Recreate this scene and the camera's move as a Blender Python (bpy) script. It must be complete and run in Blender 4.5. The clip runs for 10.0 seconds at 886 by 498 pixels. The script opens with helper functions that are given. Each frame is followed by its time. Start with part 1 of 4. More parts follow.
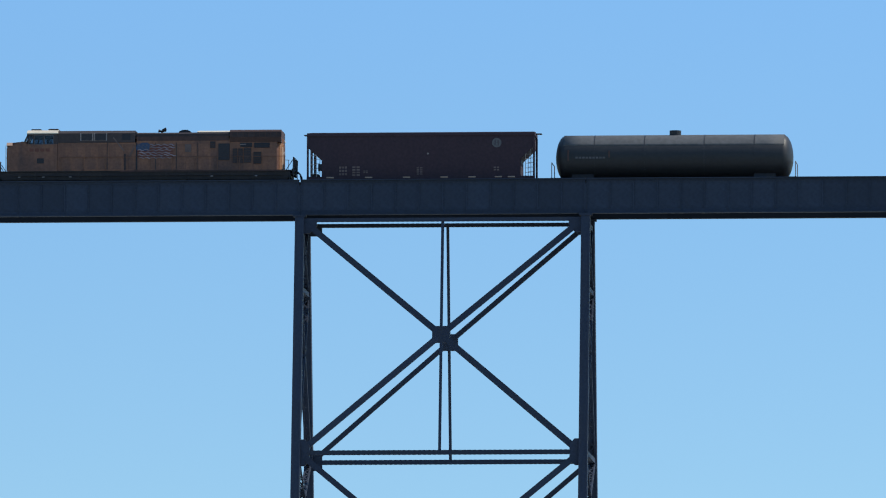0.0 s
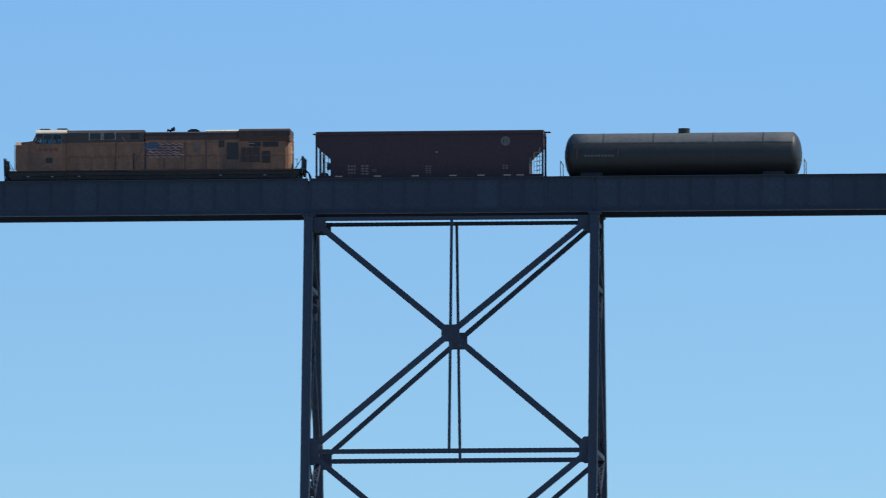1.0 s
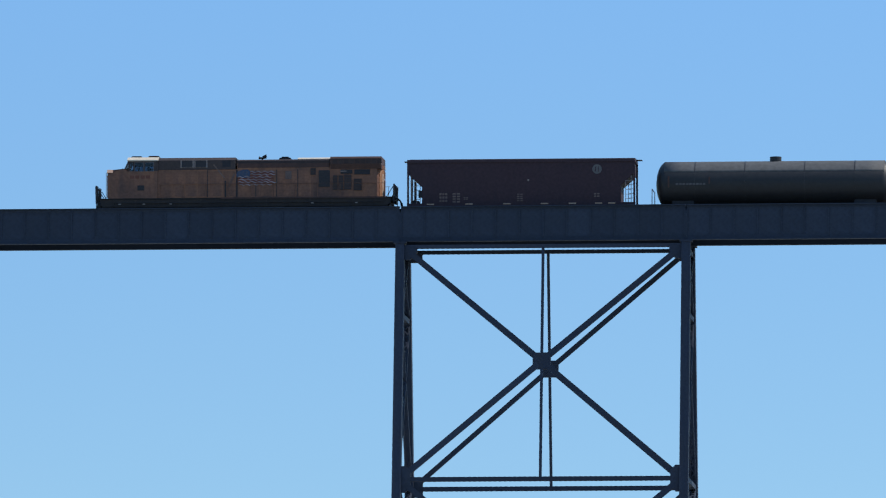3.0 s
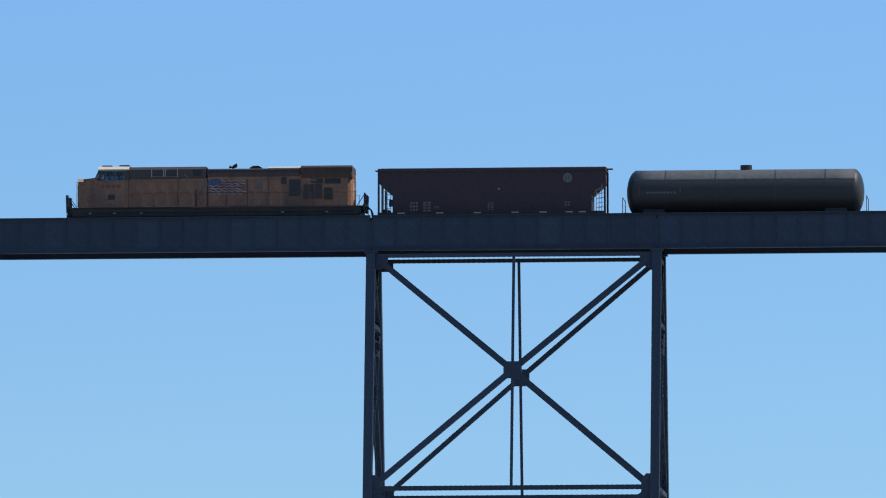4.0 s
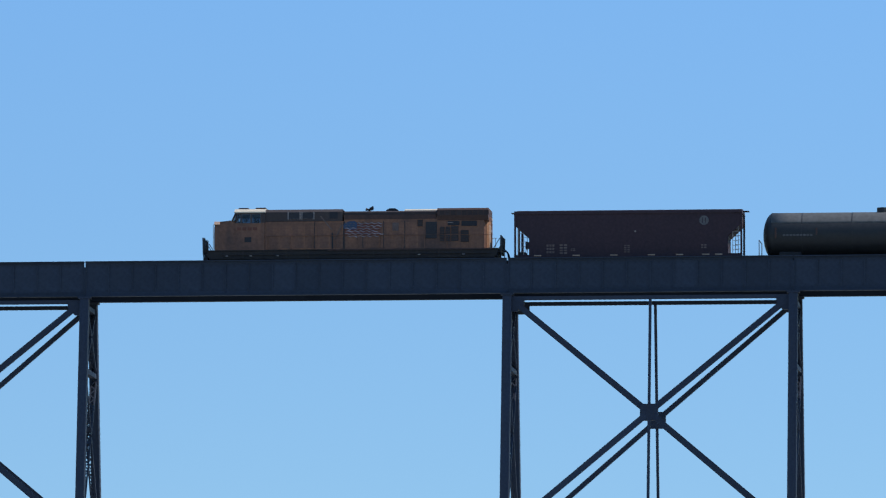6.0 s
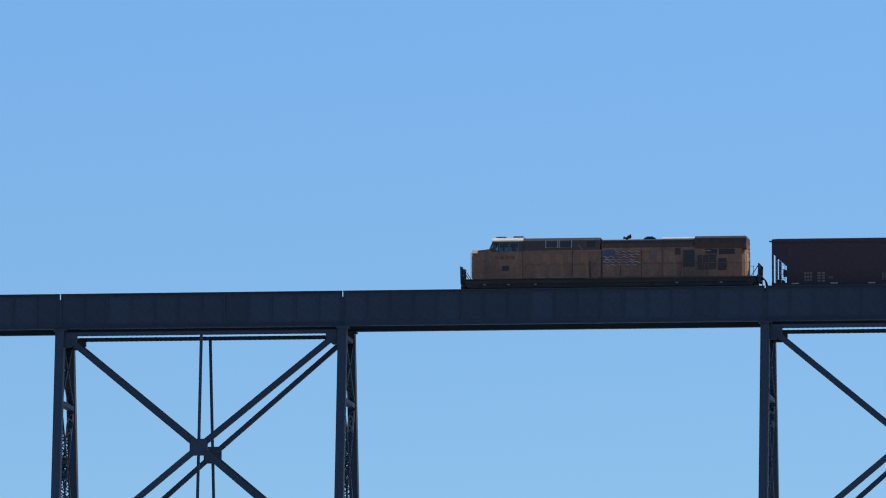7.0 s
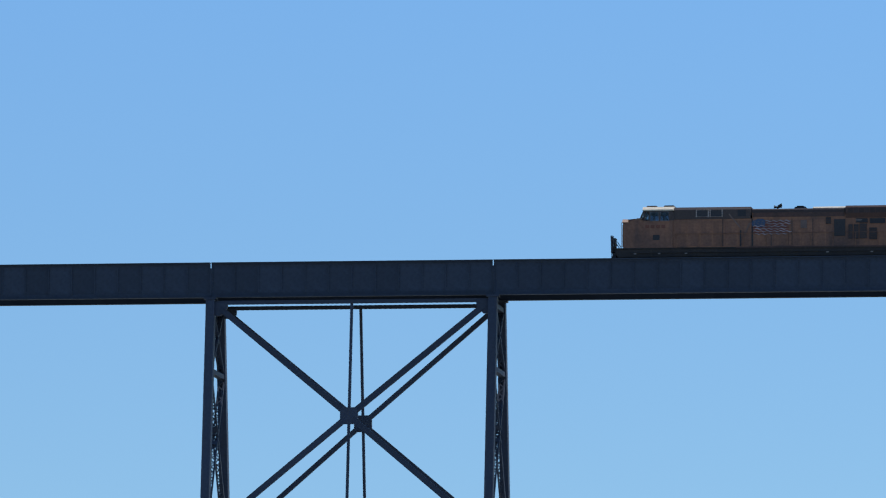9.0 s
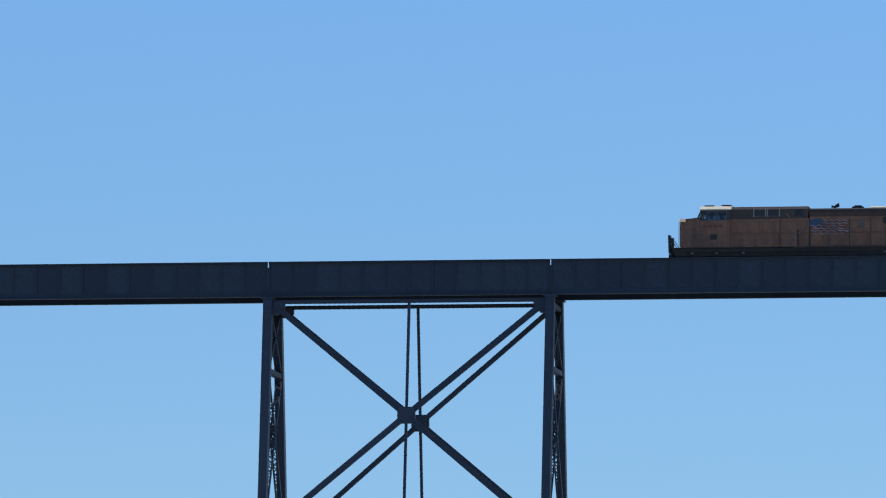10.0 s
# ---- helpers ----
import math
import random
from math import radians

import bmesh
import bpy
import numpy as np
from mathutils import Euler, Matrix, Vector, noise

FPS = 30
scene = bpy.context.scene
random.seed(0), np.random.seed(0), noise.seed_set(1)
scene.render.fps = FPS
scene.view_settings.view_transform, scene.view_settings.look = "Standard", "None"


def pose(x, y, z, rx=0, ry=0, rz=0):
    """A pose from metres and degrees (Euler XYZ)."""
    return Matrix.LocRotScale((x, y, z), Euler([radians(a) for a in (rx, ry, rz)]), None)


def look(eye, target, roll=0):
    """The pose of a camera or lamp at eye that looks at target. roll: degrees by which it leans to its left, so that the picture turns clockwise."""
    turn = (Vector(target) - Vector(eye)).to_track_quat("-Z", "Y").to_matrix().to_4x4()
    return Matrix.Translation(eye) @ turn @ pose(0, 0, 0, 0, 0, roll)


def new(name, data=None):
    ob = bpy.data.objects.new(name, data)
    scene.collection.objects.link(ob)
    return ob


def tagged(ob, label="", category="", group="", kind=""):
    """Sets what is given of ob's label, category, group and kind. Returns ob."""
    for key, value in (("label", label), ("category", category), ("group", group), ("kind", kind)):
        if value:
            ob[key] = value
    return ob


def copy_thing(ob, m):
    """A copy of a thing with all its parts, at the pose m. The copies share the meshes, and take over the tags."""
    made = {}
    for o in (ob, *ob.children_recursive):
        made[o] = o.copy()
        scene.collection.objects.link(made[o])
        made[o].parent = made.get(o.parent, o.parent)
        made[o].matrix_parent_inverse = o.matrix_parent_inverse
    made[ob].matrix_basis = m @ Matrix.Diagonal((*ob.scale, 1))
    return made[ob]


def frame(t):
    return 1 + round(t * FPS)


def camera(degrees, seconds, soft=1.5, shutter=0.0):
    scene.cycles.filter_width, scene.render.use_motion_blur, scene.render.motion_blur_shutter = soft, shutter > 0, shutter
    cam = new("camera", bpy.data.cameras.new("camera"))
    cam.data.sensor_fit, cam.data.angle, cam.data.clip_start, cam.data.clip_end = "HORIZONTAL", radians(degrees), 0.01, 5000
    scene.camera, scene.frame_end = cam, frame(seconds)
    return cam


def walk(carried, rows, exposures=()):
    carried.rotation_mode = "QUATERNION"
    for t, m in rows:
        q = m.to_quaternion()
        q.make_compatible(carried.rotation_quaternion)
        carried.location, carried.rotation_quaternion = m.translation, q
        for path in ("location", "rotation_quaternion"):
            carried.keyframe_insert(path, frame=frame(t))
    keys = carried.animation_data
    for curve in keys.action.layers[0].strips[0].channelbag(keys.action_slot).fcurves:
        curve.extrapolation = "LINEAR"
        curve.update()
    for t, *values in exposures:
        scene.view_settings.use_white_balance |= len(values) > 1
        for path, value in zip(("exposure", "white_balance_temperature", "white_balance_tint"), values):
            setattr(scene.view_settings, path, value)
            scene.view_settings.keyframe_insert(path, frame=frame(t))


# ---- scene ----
# The camera stands on the bank about a kilometre off and turns after the train.
EYE = (75.69, -845.89, -78.46)
cam = camera(4.2905, 10.0, soft=1.1, shutter=0.25)
PATH = [  # seconds, turn to the right, tilt up, lean (degrees)
    (0.0, -4.4314, 4.9587, 0.063),
    (0.02, -4.4250, 4.9587, 0.060),
    (0.1, -4.2662, 4.9490, 0.030),
    (0.2, -4.1812, 4.9467, 0.009),
    (0.3, -4.1297, 4.9411, -0.014),
    (0.4, -4.1460, 4.9410, -0.040),
    (0.5, -4.1772, 4.9372, -0.070),
    (0.6, -4.2117, 4.9464, -0.059),
    (0.7, -4.2543, 4.9383, -0.056),
    (0.8, -4.3161, 4.9575, -0.059),
    (0.9, -4.3984, 4.9575, -0.070),
    (1.0, -4.4751, 4.9514, -0.089),
    (1.1, -4.5401, 4.9522, -0.068),
    (1.2, -4.6127, 4.9441, -0.056),
    (1.3, -4.7006, 4.9551, -0.050),
    (1.4, -4.7638, 4.9607, -0.050),
    (1.5, -4.8334, 4.9727, -0.056),
    (1.6, -4.8791, 4.9745, -0.043),
    (1.7, -4.9176, 4.9827, -0.036),
    (1.8, -4.9506, 5.0046, -0.033),
    (1.9, -4.9698, 5.0156, -0.034),
    (2.0, -4.9882, 5.0235, -0.039),
    (2.1, -4.9904, 5.0320, -0.029),
    (2.2, -5.0028, 5.0319, -0.022),
    (2.3, -5.0166, 5.0374, -0.019),
    (2.4, -5.0331, 5.0428, -0.017),
    (2.5, -5.0432, 5.0480, -0.017),
    (2.6, -5.0304, 5.0537, -0.008),
    (2.7, -5.0085, 5.0618, -0.000),
    (2.8, -4.9756, 5.0699, 0.008),
    (2.9, -4.9455, 5.0780, 0.017),
    (3.0, -4.9198, 5.0870, 0.028),
    (3.2, -4.8282, 5.0989, 0.010),
    (3.75, -4.7620, 5.1215, -0.040),
    (4.3, -4.8301, 5.1446, -0.080),
    (4.5, -4.8974, 5.1572, -0.073),
    (4.6, -4.9310, 5.1608, -0.057),
    (4.7, -4.9668, 5.1635, -0.047),
    (4.8, -4.9998, 5.1662, -0.043),
    (4.9, -5.0327, 5.1718, -0.045),
    (5.0, -5.0817, 5.1789, -0.051),
    (5.2, -5.1615, 5.2062, -0.049),
    (6.3, -5.5521, 5.3852, -0.009),
    (6.4, -5.5821, 5.4021, -0.016),
    (6.5, -5.6449, 5.4217, -0.019),
    (6.6, -6.1578, 5.4434, -0.014),
    (6.7, -6.4100, 5.4591, -0.033),
    (6.8, -6.5274, 5.4701, -0.036),
    (6.9, -6.6223, 5.4766, -0.045),
    (7.0, -6.6946, 5.4749, -0.070),
    (7.1, -6.6780, 5.4725, -0.069),
    (7.3, -6.6476, 5.4711, -0.093),
    (7.5, -6.7017, 5.4706, -0.099),
    (7.6, -6.7561, 5.4669, -0.075),
    (7.7, -6.8249, 5.4617, -0.059),
    (7.8, -6.8923, 5.4536, -0.051),
    (7.9, -6.9459, 5.4482, -0.049),
    (8.0, -6.9992, 5.4336, -0.052),
    (8.1, -7.0339, 5.4264, -0.036),
    (8.2, -7.0835, 5.4156, -0.025),
    (8.3, -7.1386, 5.4102, -0.016),
    (8.4, -7.1908, 5.3938, -0.009),
    (8.5, -7.2439, 5.3817, -0.004),
    (8.6, -7.2872, 5.3720, 0.007),
    (8.7, -7.3203, 5.3612, 0.019),
    (8.8, -7.3578, 5.3489, 0.033),
    (8.9, -7.3894, 5.3367, 0.051),
    (9.0, -7.4272, 5.3239, 0.075),
    (9.2, -7.4721, 5.3286, 0.074),
    (9.3, -7.4942, 5.3231, 0.083),
    (9.5, -7.5484, 5.3199, 0.120),
    (9.7, -7.6041, 5.3093, 0.096),
    (9.8, -7.6426, 5.3092, 0.095),
    (10.0, -7.7062, 5.3208, 0.117),
]
walk(cam, [(t, pose(*EYE, 90 + tilt, 0, -turn) @ pose(0, 0, 0, 0, 0, lean)) for t, turn, tilt, lean in PATH],
     exposures=[(0.0, 0.18, 6690, 8), (1.0, 0.16, 6690, 8), (2.5, 0.15, 6670, 10), (5.2, 0.14, 6640, 10), (6.3, 0.12, 6540, 10), (6.4, 0.13, 6560, 10), (6.5, -0.05, 6280, 6), (6.6, -0.09, 6310, 7), (6.7, -0.11, 6340, 8), (6.9, 0.03, 6490, 10), (7.0, 0.08, 6510, 10), (7.5, 0.11, 6510, 10), (8.5, 0.09, 6550, 10), (10.0, 0.08, 6550, 10)])

# ---- daylight ----
SUN_EL, SUN_AZ = radians(55), radians(79)      # azimuth from +y towards +x: behind the bridge
world = bpy.data.worlds.new("sky")
scene.world = world
world.use_nodes = True
wn, wl = world.node_tree.nodes, world.node_tree.links
wn.clear()
w_out = wn.new("ShaderNodeOutputWorld")
w_bg = wn.new("ShaderNodeBackground")
w_bg.inputs["Strength"].default_value = 0.15
w_sky = wn.new("ShaderNodeTexSky")
w_sky.sky_type = "NISHITA"
w_sky.sun_disc = False
w_sky.sun_elevation, w_sky.sun_rotation = SUN_EL, SUN_AZ
w_sky.air_density, w_sky.dust_density, w_sky.ozone_density = 1.0, 0.3, 2.0
w_co = wn.new("ShaderNodeTexCoord")
w_st = wn.new("ShaderNodeVectorMath")
w_st.operation = "MULTIPLY_ADD"
w_st.inputs[1].default_value = (1, 1, 4.9)     # deeper blue above the hazy skyline
w_st.inputs[2].default_value = (0, 0, 0.034)
w_up = wn.new("ShaderNodeVectorMath")
w_up.operation = "MAXIMUM"
w_up.inputs[1].default_value = (-9, -9, 0.02)
w_no = wn.new("ShaderNodeVectorMath")
w_no.operation = "NORMALIZE"
w_tint = wn.new("ShaderNodeMix")
w_tint.data_type, w_tint.blend_type = "RGBA", "MULTIPLY"
w_tint.inputs["Factor"].default_value = 1.0
w_z = wn.new("ShaderNodeSeparateXYZ")          # paler, greyer haze low down, clear blue higher up
w_el = wn.new("ShaderNodeMapRange")
w_el.inputs["From Min"].default_value, w_el.inputs["From Max"].default_value = 0.0558, 0.1253
w_haze = wn.new("ShaderNodeMix")
w_haze.data_type = "RGBA"
w_haze.inputs["A"].default_value, w_haze.inputs["B"].default_value = (1.140, 1.305, 1.115, 1), (0.970, 1.365, 1.470, 1)
wl.new(w_co.outputs["Generated"], w_z.inputs[0])
wl.new(w_z.outputs["Z"], w_el.inputs["Value"])
wl.new(w_el.outputs[0], w_haze.inputs["Factor"])
wl.new(w_haze.outputs["Result"], w_tint.inputs["B"])
wl.new(w_co.outputs["Generated"], w_st.inputs[0])
wl.new(w_st.outputs[0], w_up.inputs[0])
wl.new(w_up.outputs[0], w_no.inputs[0])
wl.new(w_no.outputs[0], w_sky.inputs["Vector"])
wl.new(w_sky.outputs[0], w_tint.inputs["A"])
wl.new(w_tint.outputs["Result"], w_bg.inputs["Color"])
wl.new(w_bg.outputs[0], w_out.inputs[0])

sun_data = bpy.data.lights.new("sun", "SUN")
sun_data.energy, sun_data.angle, sun_data.color = 4.1, radians(0.5), (1.0, 0.95, 0.87)
sun = new("sun", sun_data)
to_sun = Vector((math.cos(SUN_EL) * math.sin(SUN_AZ), math.cos(SUN_EL) * math.cos(SUN_AZ), math.sin(SUN_EL)))
sun.matrix_world = look(to_sun * 300, (0, 0, 0))


# ---- materials ----
def paint(name, base, worn, rough=0.6, metal=0.0, grain=6.0, wear=0.5, streak=0.0, bump=0.25, vary=0.12, gloss=0.2):
    """Painted or bare surface: coarse fading, fine grain, patches of wear, streaks that run down."""
    m = bpy.data.materials.new(name)
    m.use_nodes = True
    n, l = m.node_tree.nodes, m.node_tree.links
    bs = n["Principled BSDF"]
    co = n.new("ShaderNodeTexCoord")
    big = n.new("ShaderNodeTexNoise")
    big.inputs["Scale"].default_value, big.inputs["Detail"].default_value = grain * 0.09, 5
    fine = n.new("ShaderNodeTexNoise")
    fine.inputs["Scale"].default_value, fine.inputs["Detail"].default_value = grain * 1.6, 6
    sm = n.new("ShaderNodeMapping")
    sm.inputs["Scale"].default_value = (1, 1, 0.12)
    run = n.new("ShaderNodeTexNoise")
    run.inputs["Scale"].default_value, run.inputs["Detail"].default_value = grain * 0.6, 4
    for t in (big, fine):
        l.new(co.outputs["Object"], t.inputs["Vector"])
    l.new(co.outputs["Object"], sm.inputs["Vector"])
    l.new(sm.outputs[0], run.inputs["Vector"])
    info = n.new("ShaderNodeObjectInfo")

    def ramp(src, a, b):
        r = n.new("ShaderNodeMapRange")
        r.inputs["From Min"].default_value, r.inputs["From Max"].default_value = a, b
        l.new(src, r.inputs["Value"])
        return r.outputs[0]

    def mix(kind, fac, a, b):
        x = n.new("ShaderNodeMix")
        x.data_type, x.blend_type = "RGBA", kind
        for sock, val in (("Factor", fac), ("A", a), ("B", b)):
            if isinstance(val, (int, float)):
                x.inputs[sock].default_value = val
            elif isinstance(val, tuple):
                x.inputs[sock].default_value = (*val, 1)
            else:
                l.new(val, x.inputs[sock])
        return x.outputs["Result"]

    def times(src, k):
        x = n.new("ShaderNodeMath")
        x.operation = "MULTIPLY"
        l.new(src, x.inputs[0])
        x.inputs[1].default_value = k
        return x.outputs[0]

    c = mix("MIX", times(ramp(big.outputs["Fac"], 0.42, 0.72), wear), base, worn)
    if streak:
        c = mix("MIX", times(ramp(run.outputs["Fac"], 0.52, 0.72), streak), c, worn)
    tone = ramp(fine.outputs["Fac"], 0.25, 0.75)
    c = mix("MULTIPLY", 0.35, c, tone)
    val = n.new("ShaderNodeMapRange")
    val.inputs["To Min"].default_value, val.inputs["To Max"].default_value = 1 - vary, 1 + vary
    l.new(info.outputs["Random"], val.inputs["Value"])
    hsv = n.new("ShaderNodeHueSaturation")
    l.new(val.outputs[0], hsv.inputs["Value"])
    l.new(c, hsv.inputs["Color"])
    l.new(hsv.outputs[0], bs.inputs["Base Color"])
    rr = n.new("ShaderNodeMapRange")
    rr.inputs["To Min"].default_value, rr.inputs["To Max"].default_value = max(rough - 0.12, 0.05), min(rough + 0.15, 1)
    l.new(fine.outputs["Fac"], rr.inputs["Value"])
    l.new(rr.outputs[0], bs.inputs["Roughness"])
    bs.inputs["Metallic"].default_value = metal
    bs.inputs["Specular IOR Level"].default_value = gloss
    bp = n.new("ShaderNodeBump")
    bp.inputs["Strength"].default_value, bp.inputs["Distance"].default_value = bump, 0.01
    l.new(fine.outputs["Fac"], bp.inputs["Height"])
    l.new(bp.outputs[0], bs.inputs["Normal"])
    return m


M_STEEL = paint("weathered_black_steel", (0.034, 0.045, 0.073), (0.042, 0.047, 0.063), 0.65, 0.0, 4, 0.5, 0.35)
M_GIRDER = paint("dark_girder_paint", (0.030, 0.042, 0.068), (0.034, 0.044, 0.066), 0.65, 0.0, 3, 0.4, 0.25, bump=0.12, vary=0.12)
M_RUST = paint("rusty_steel", (0.16, 0.10, 0.065), (0.24, 0.16, 0.10), 0.8, 0.0, 6, 0.6, 0.3)
M_CONC = paint("aged_concrete", (0.36, 0.34, 0.31), (0.26, 0.24, 0.21), 0.9, 0.0, 3, 0.6, 0.4)
M_TIE = paint("creosoted_timber", (0.07, 0.055, 0.045), (0.12, 0.10, 0.085), 0.85, 0.0, 8)
M_RAIL = paint("worn_rail_steel", (0.30, 0.27, 0.25), (0.22, 0.14, 0.09), 0.35, 0.9, 6)
M_GROUND = paint("dry_grass_ground", (0.315, 0.325, 0.295), (0.25, 0.26, 0.23), 0.95, 0.0, 0.12, 0.8, bump=0.1, vary=0)
M_YELLOW = paint("faded_yellow_paint", (0.262, 0.122, 0.075), (0.086, 0.055, 0.051), 0.6, 0.0, 3.0, 0.85, 0.65, vary=0.05)
M_GREY = paint("sooty_grey_paint", (0.068, 0.050, 0.048), (0.042, 0.034, 0.034), 0.6, 0.0, 3, 0.7, 0.4, vary=0.05)
M_CREAM = paint("sunlit_pale_roof_paint", (0.62, 0.53, 0.41), (0.42, 0.35, 0.27), 0.6, 0.0, 4, 0.5, vary=0.03)
M_BLACK = paint("grimy_black_paint", (0.032, 0.033, 0.041), (0.052, 0.046, 0.046), 0.6, 0.0, 5, 0.5, 0.3)
M_TANK = paint("gloss_black_tank_paint", (0.026, 0.026, 0.029), (0.034, 0.033, 0.034), 0.5, 0.0, 2, 0.3, 0.25, bump=0.08, gloss=0.3)
# paler tank paint: sun and sky light on the top are in the colour
M_TANK_LIT = paint("tank_paint_sunlit_top", (0.108, 0.108, 0.110), (0.075, 0.073, 0.073), 0.75, 0.0, 2, 0.5, 0.2, bump=0.08)
M_OXIDE = paint("oxide_red_paint", (0.050, 0.030, 0.038), (0.040, 0.027, 0.036), 0.7, 0.0, 3, 0.6, 0.5)
M_WHITE = paint("chalky_white_paint", (0.72, 0.72, 0.70), (0.5, 0.48, 0.45), 0.7, 0.0, 6)
M_DIM = paint("faded_white_stencil", (0.30, 0.26, 0.25), (0.18, 0.13, 0.12), 0.8, 0.0, 8)
# reflector strips, and painted sunlight on the nose and the hood end
M_REFL_LIT = paint("pale_reflector_and_sunlit_paint", (0.50, 0.33, 0.24), (0.36, 0.22, 0.15), 0.5, 0.0, 8)
M_BLUE = paint("faded_blue_paint", (0.050, 0.075, 0.135), (0.080, 0.088, 0.125), 0.55, 0.0, 5)
M_RED = paint("faded_red_paint", (0.15, 0.05, 0.042), (0.12, 0.055, 0.048), 0.55, 0.0, 5)
M_STRIPE = paint("faded_stripe_paint", (0.33, 0.28, 0.31), (0.15, 0.115, 0.13), 0.7, 0.0, 10, 0.9)
M_FADE = paint("ghosted_lettering", (0.17, 0.125, 0.115), (0.10, 0.065, 0.06), 0.8, 0.0, 9, 0.7)
M_SOOT = paint("sooty_roof", (0.055, 0.040, 0.040), (0.075, 0.052, 0.047), 0.8, 0.0, 4, 0.5)
M_WING = paint("browned_radiator_paint", (0.095, 0.052, 0.045), (0.050, 0.037, 0.036), 0.7, 0.0, 3, 0.7, 0.5, vary=0.05)
M_GRIME = paint("oily_underframe_grime", (0.040, 0.034, 0.034), (0.062, 0.048, 0.042), 0.75, 0.0, 5, 0.6, 0.4)
# lighter copy of the hood yellow, with the sun on the hood end in it
M_REAR = paint("sunlit_yellow_end_paint", (0.42, 0.215, 0.12), (0.26, 0.13, 0.08), 0.55, 0.0, 4, 0.5, 0.4, vary=0.03)
M_MARK = paint("dim_grey_emblem_paint", (0.13, 0.125, 0.13), (0.085, 0.075, 0.08), 0.8, 0.0, 8)
M_NUMBER = paint("faded_red_numerals", (0.165, 0.066, 0.048), (0.10, 0.05, 0.042), 0.7, 0.0, 6, 0.7)
# girder paint darkened: the shade under the deck is put into this colour
M_SOFFIT = paint("girder_paint_darkened_for_shade", (0.017, 0.024, 0.040), (0.022, 0.027, 0.038), 0.9, 0.0, 3, 0.5, bump=0.1, vary=0.08, gloss=0.0)
M_WHEEL = paint("wheel_steel", (0.10, 0.085, 0.075), (0.16, 0.11, 0.08), 0.6, 0.6, 8)

M_GLASS = bpy.data.materials.new("cab_glass")
M_GLASS.use_nodes = True
_g = M_GLASS.node_tree.nodes["Principled BSDF"]
_g.inputs["Base Color"].default_value = (0.15, 0.20, 0.26, 1)
_g.inputs["Roughness"].default_value = 0.04
_g.inputs["Transmission Weight"].default_value = 1.0
_g.inputs["IOR"].default_value = 1.45


# ---- mesh helpers ----
def box(bm, x0, x1, y0, y1, z0, z1, bevel=0.0):
    """A box between the given faces, its edges rounded by bevel."""
    r = bmesh.ops.create_cube(bm, size=1.0)
    vs = r["verts"]
    for v in vs:
        v.co = Vector(((x0 + x1) / 2 + v.co.x * (x1 - x0), (y0 + y1) / 2 + v.co.y * (y1 - y0), (z0 + z1) / 2 + v.co.z * (z1 - z0)))
    if bevel > 0:
        es = list({e for v in vs for e in v.link_edges})
        bmesh.ops.bevel(bm, geom=es, offset=bevel, segments=2, affect="EDGES")


def beam(bm, p, q, w, d, side=(1, 0, 0)):
    """A bar from p to q: w wide along side, d deep across it."""
    p, q = Vector(p), Vector(q)
    a = (q - p).normalized()
    s = Vector(side)
    s = (s - a * s.dot(a)).normalized()
    u = a.cross(s)
    vs = []
    for e in (p, q):
        for i, j in ((-1, -1), (1, -1), (1, 1), (-1, 1)):
            vs.append(bm.verts.new(e + s * (i * w / 2) + u * (j * d / 2)))
    for f in ((3, 2, 1, 0), (4, 5, 6, 7), (0, 1, 5, 4), (1, 2, 6, 5), (2, 3, 7, 6), (3, 0, 4, 7)):
        bm.faces.new([vs[i] for i in f])


def battened(bm, p, q, w, d, side, step=0.36):
    """A riveted strut: a solid core with short tie plates that stand proud on both edges."""
    beam(bm, p, q, w, d * 0.95, side)
    p, q = Vector(p), Vector(q)
    n = max(2, int((q - p).length / step))
    for i in range(n):
        a = p.lerp(q, (i + 0.25) / n)
        b = p.lerp(q, (i + 0.75) / n)
        beam(bm, a, b, w * 0.9, d * 1.03, side)


def laced(bm, p, q, w, d, side, step=0.42):
    """Two channels w apart along side, tied by zigzag lacing bars."""
    p, q, s = Vector(p), Vector(q), Vector(side).normalized()
    h = s * (w / 2 - 0.05)
    beam(bm, p + h, q + h, 0.10, d, side)
    beam(bm, p - h, q - h, 0.10, d, side)
    n = max(2, int((q - p).length / step))
    out = (q - p).normalized().cross(s)
    for i in range(n):
        a, b = p.lerp(q, i / n), p.lerp(q, (i + 1) / n)
        k = 1 if i % 2 else -1
        for o in (-1, 1):
            beam(bm, a + h * k * o + out * (o * d * 0.42), b - h * k * o + out * (o * d * 0.42), 0.085, 0.02, s)


def plate(bm, outline, y0, y1):
    """A plate of the given x, z outline (counterclockwise seen from -y), from y0 to y1."""
    a = [bm.verts.new((x, y0, z)) for x, z in outline]
    b = [bm.verts.new((x, y1, z)) for x, z in outline]
    bm.faces.new(a)
    bm.faces.new(b[::-1])
    for i in range(len(a)):
        j = (i + 1) % len(a)
        bm.faces.new((a[j], a[i], b[i], b[j]))


def tube(bm, p, q, r, sides=8, r2=None):
    """A round bar from p to q."""
    p, q = Vector(p), Vector(q)
    m = Matrix.Translation((p + q) / 2) @ (q - p).to_track_quat("Z", "Y").to_matrix().to_4x4()
    bmesh.ops.create_cone(bm, cap_ends=True, segments=sides, radius1=r, radius2=r if r2 is None else r2, depth=(q - p).length, matrix=m)


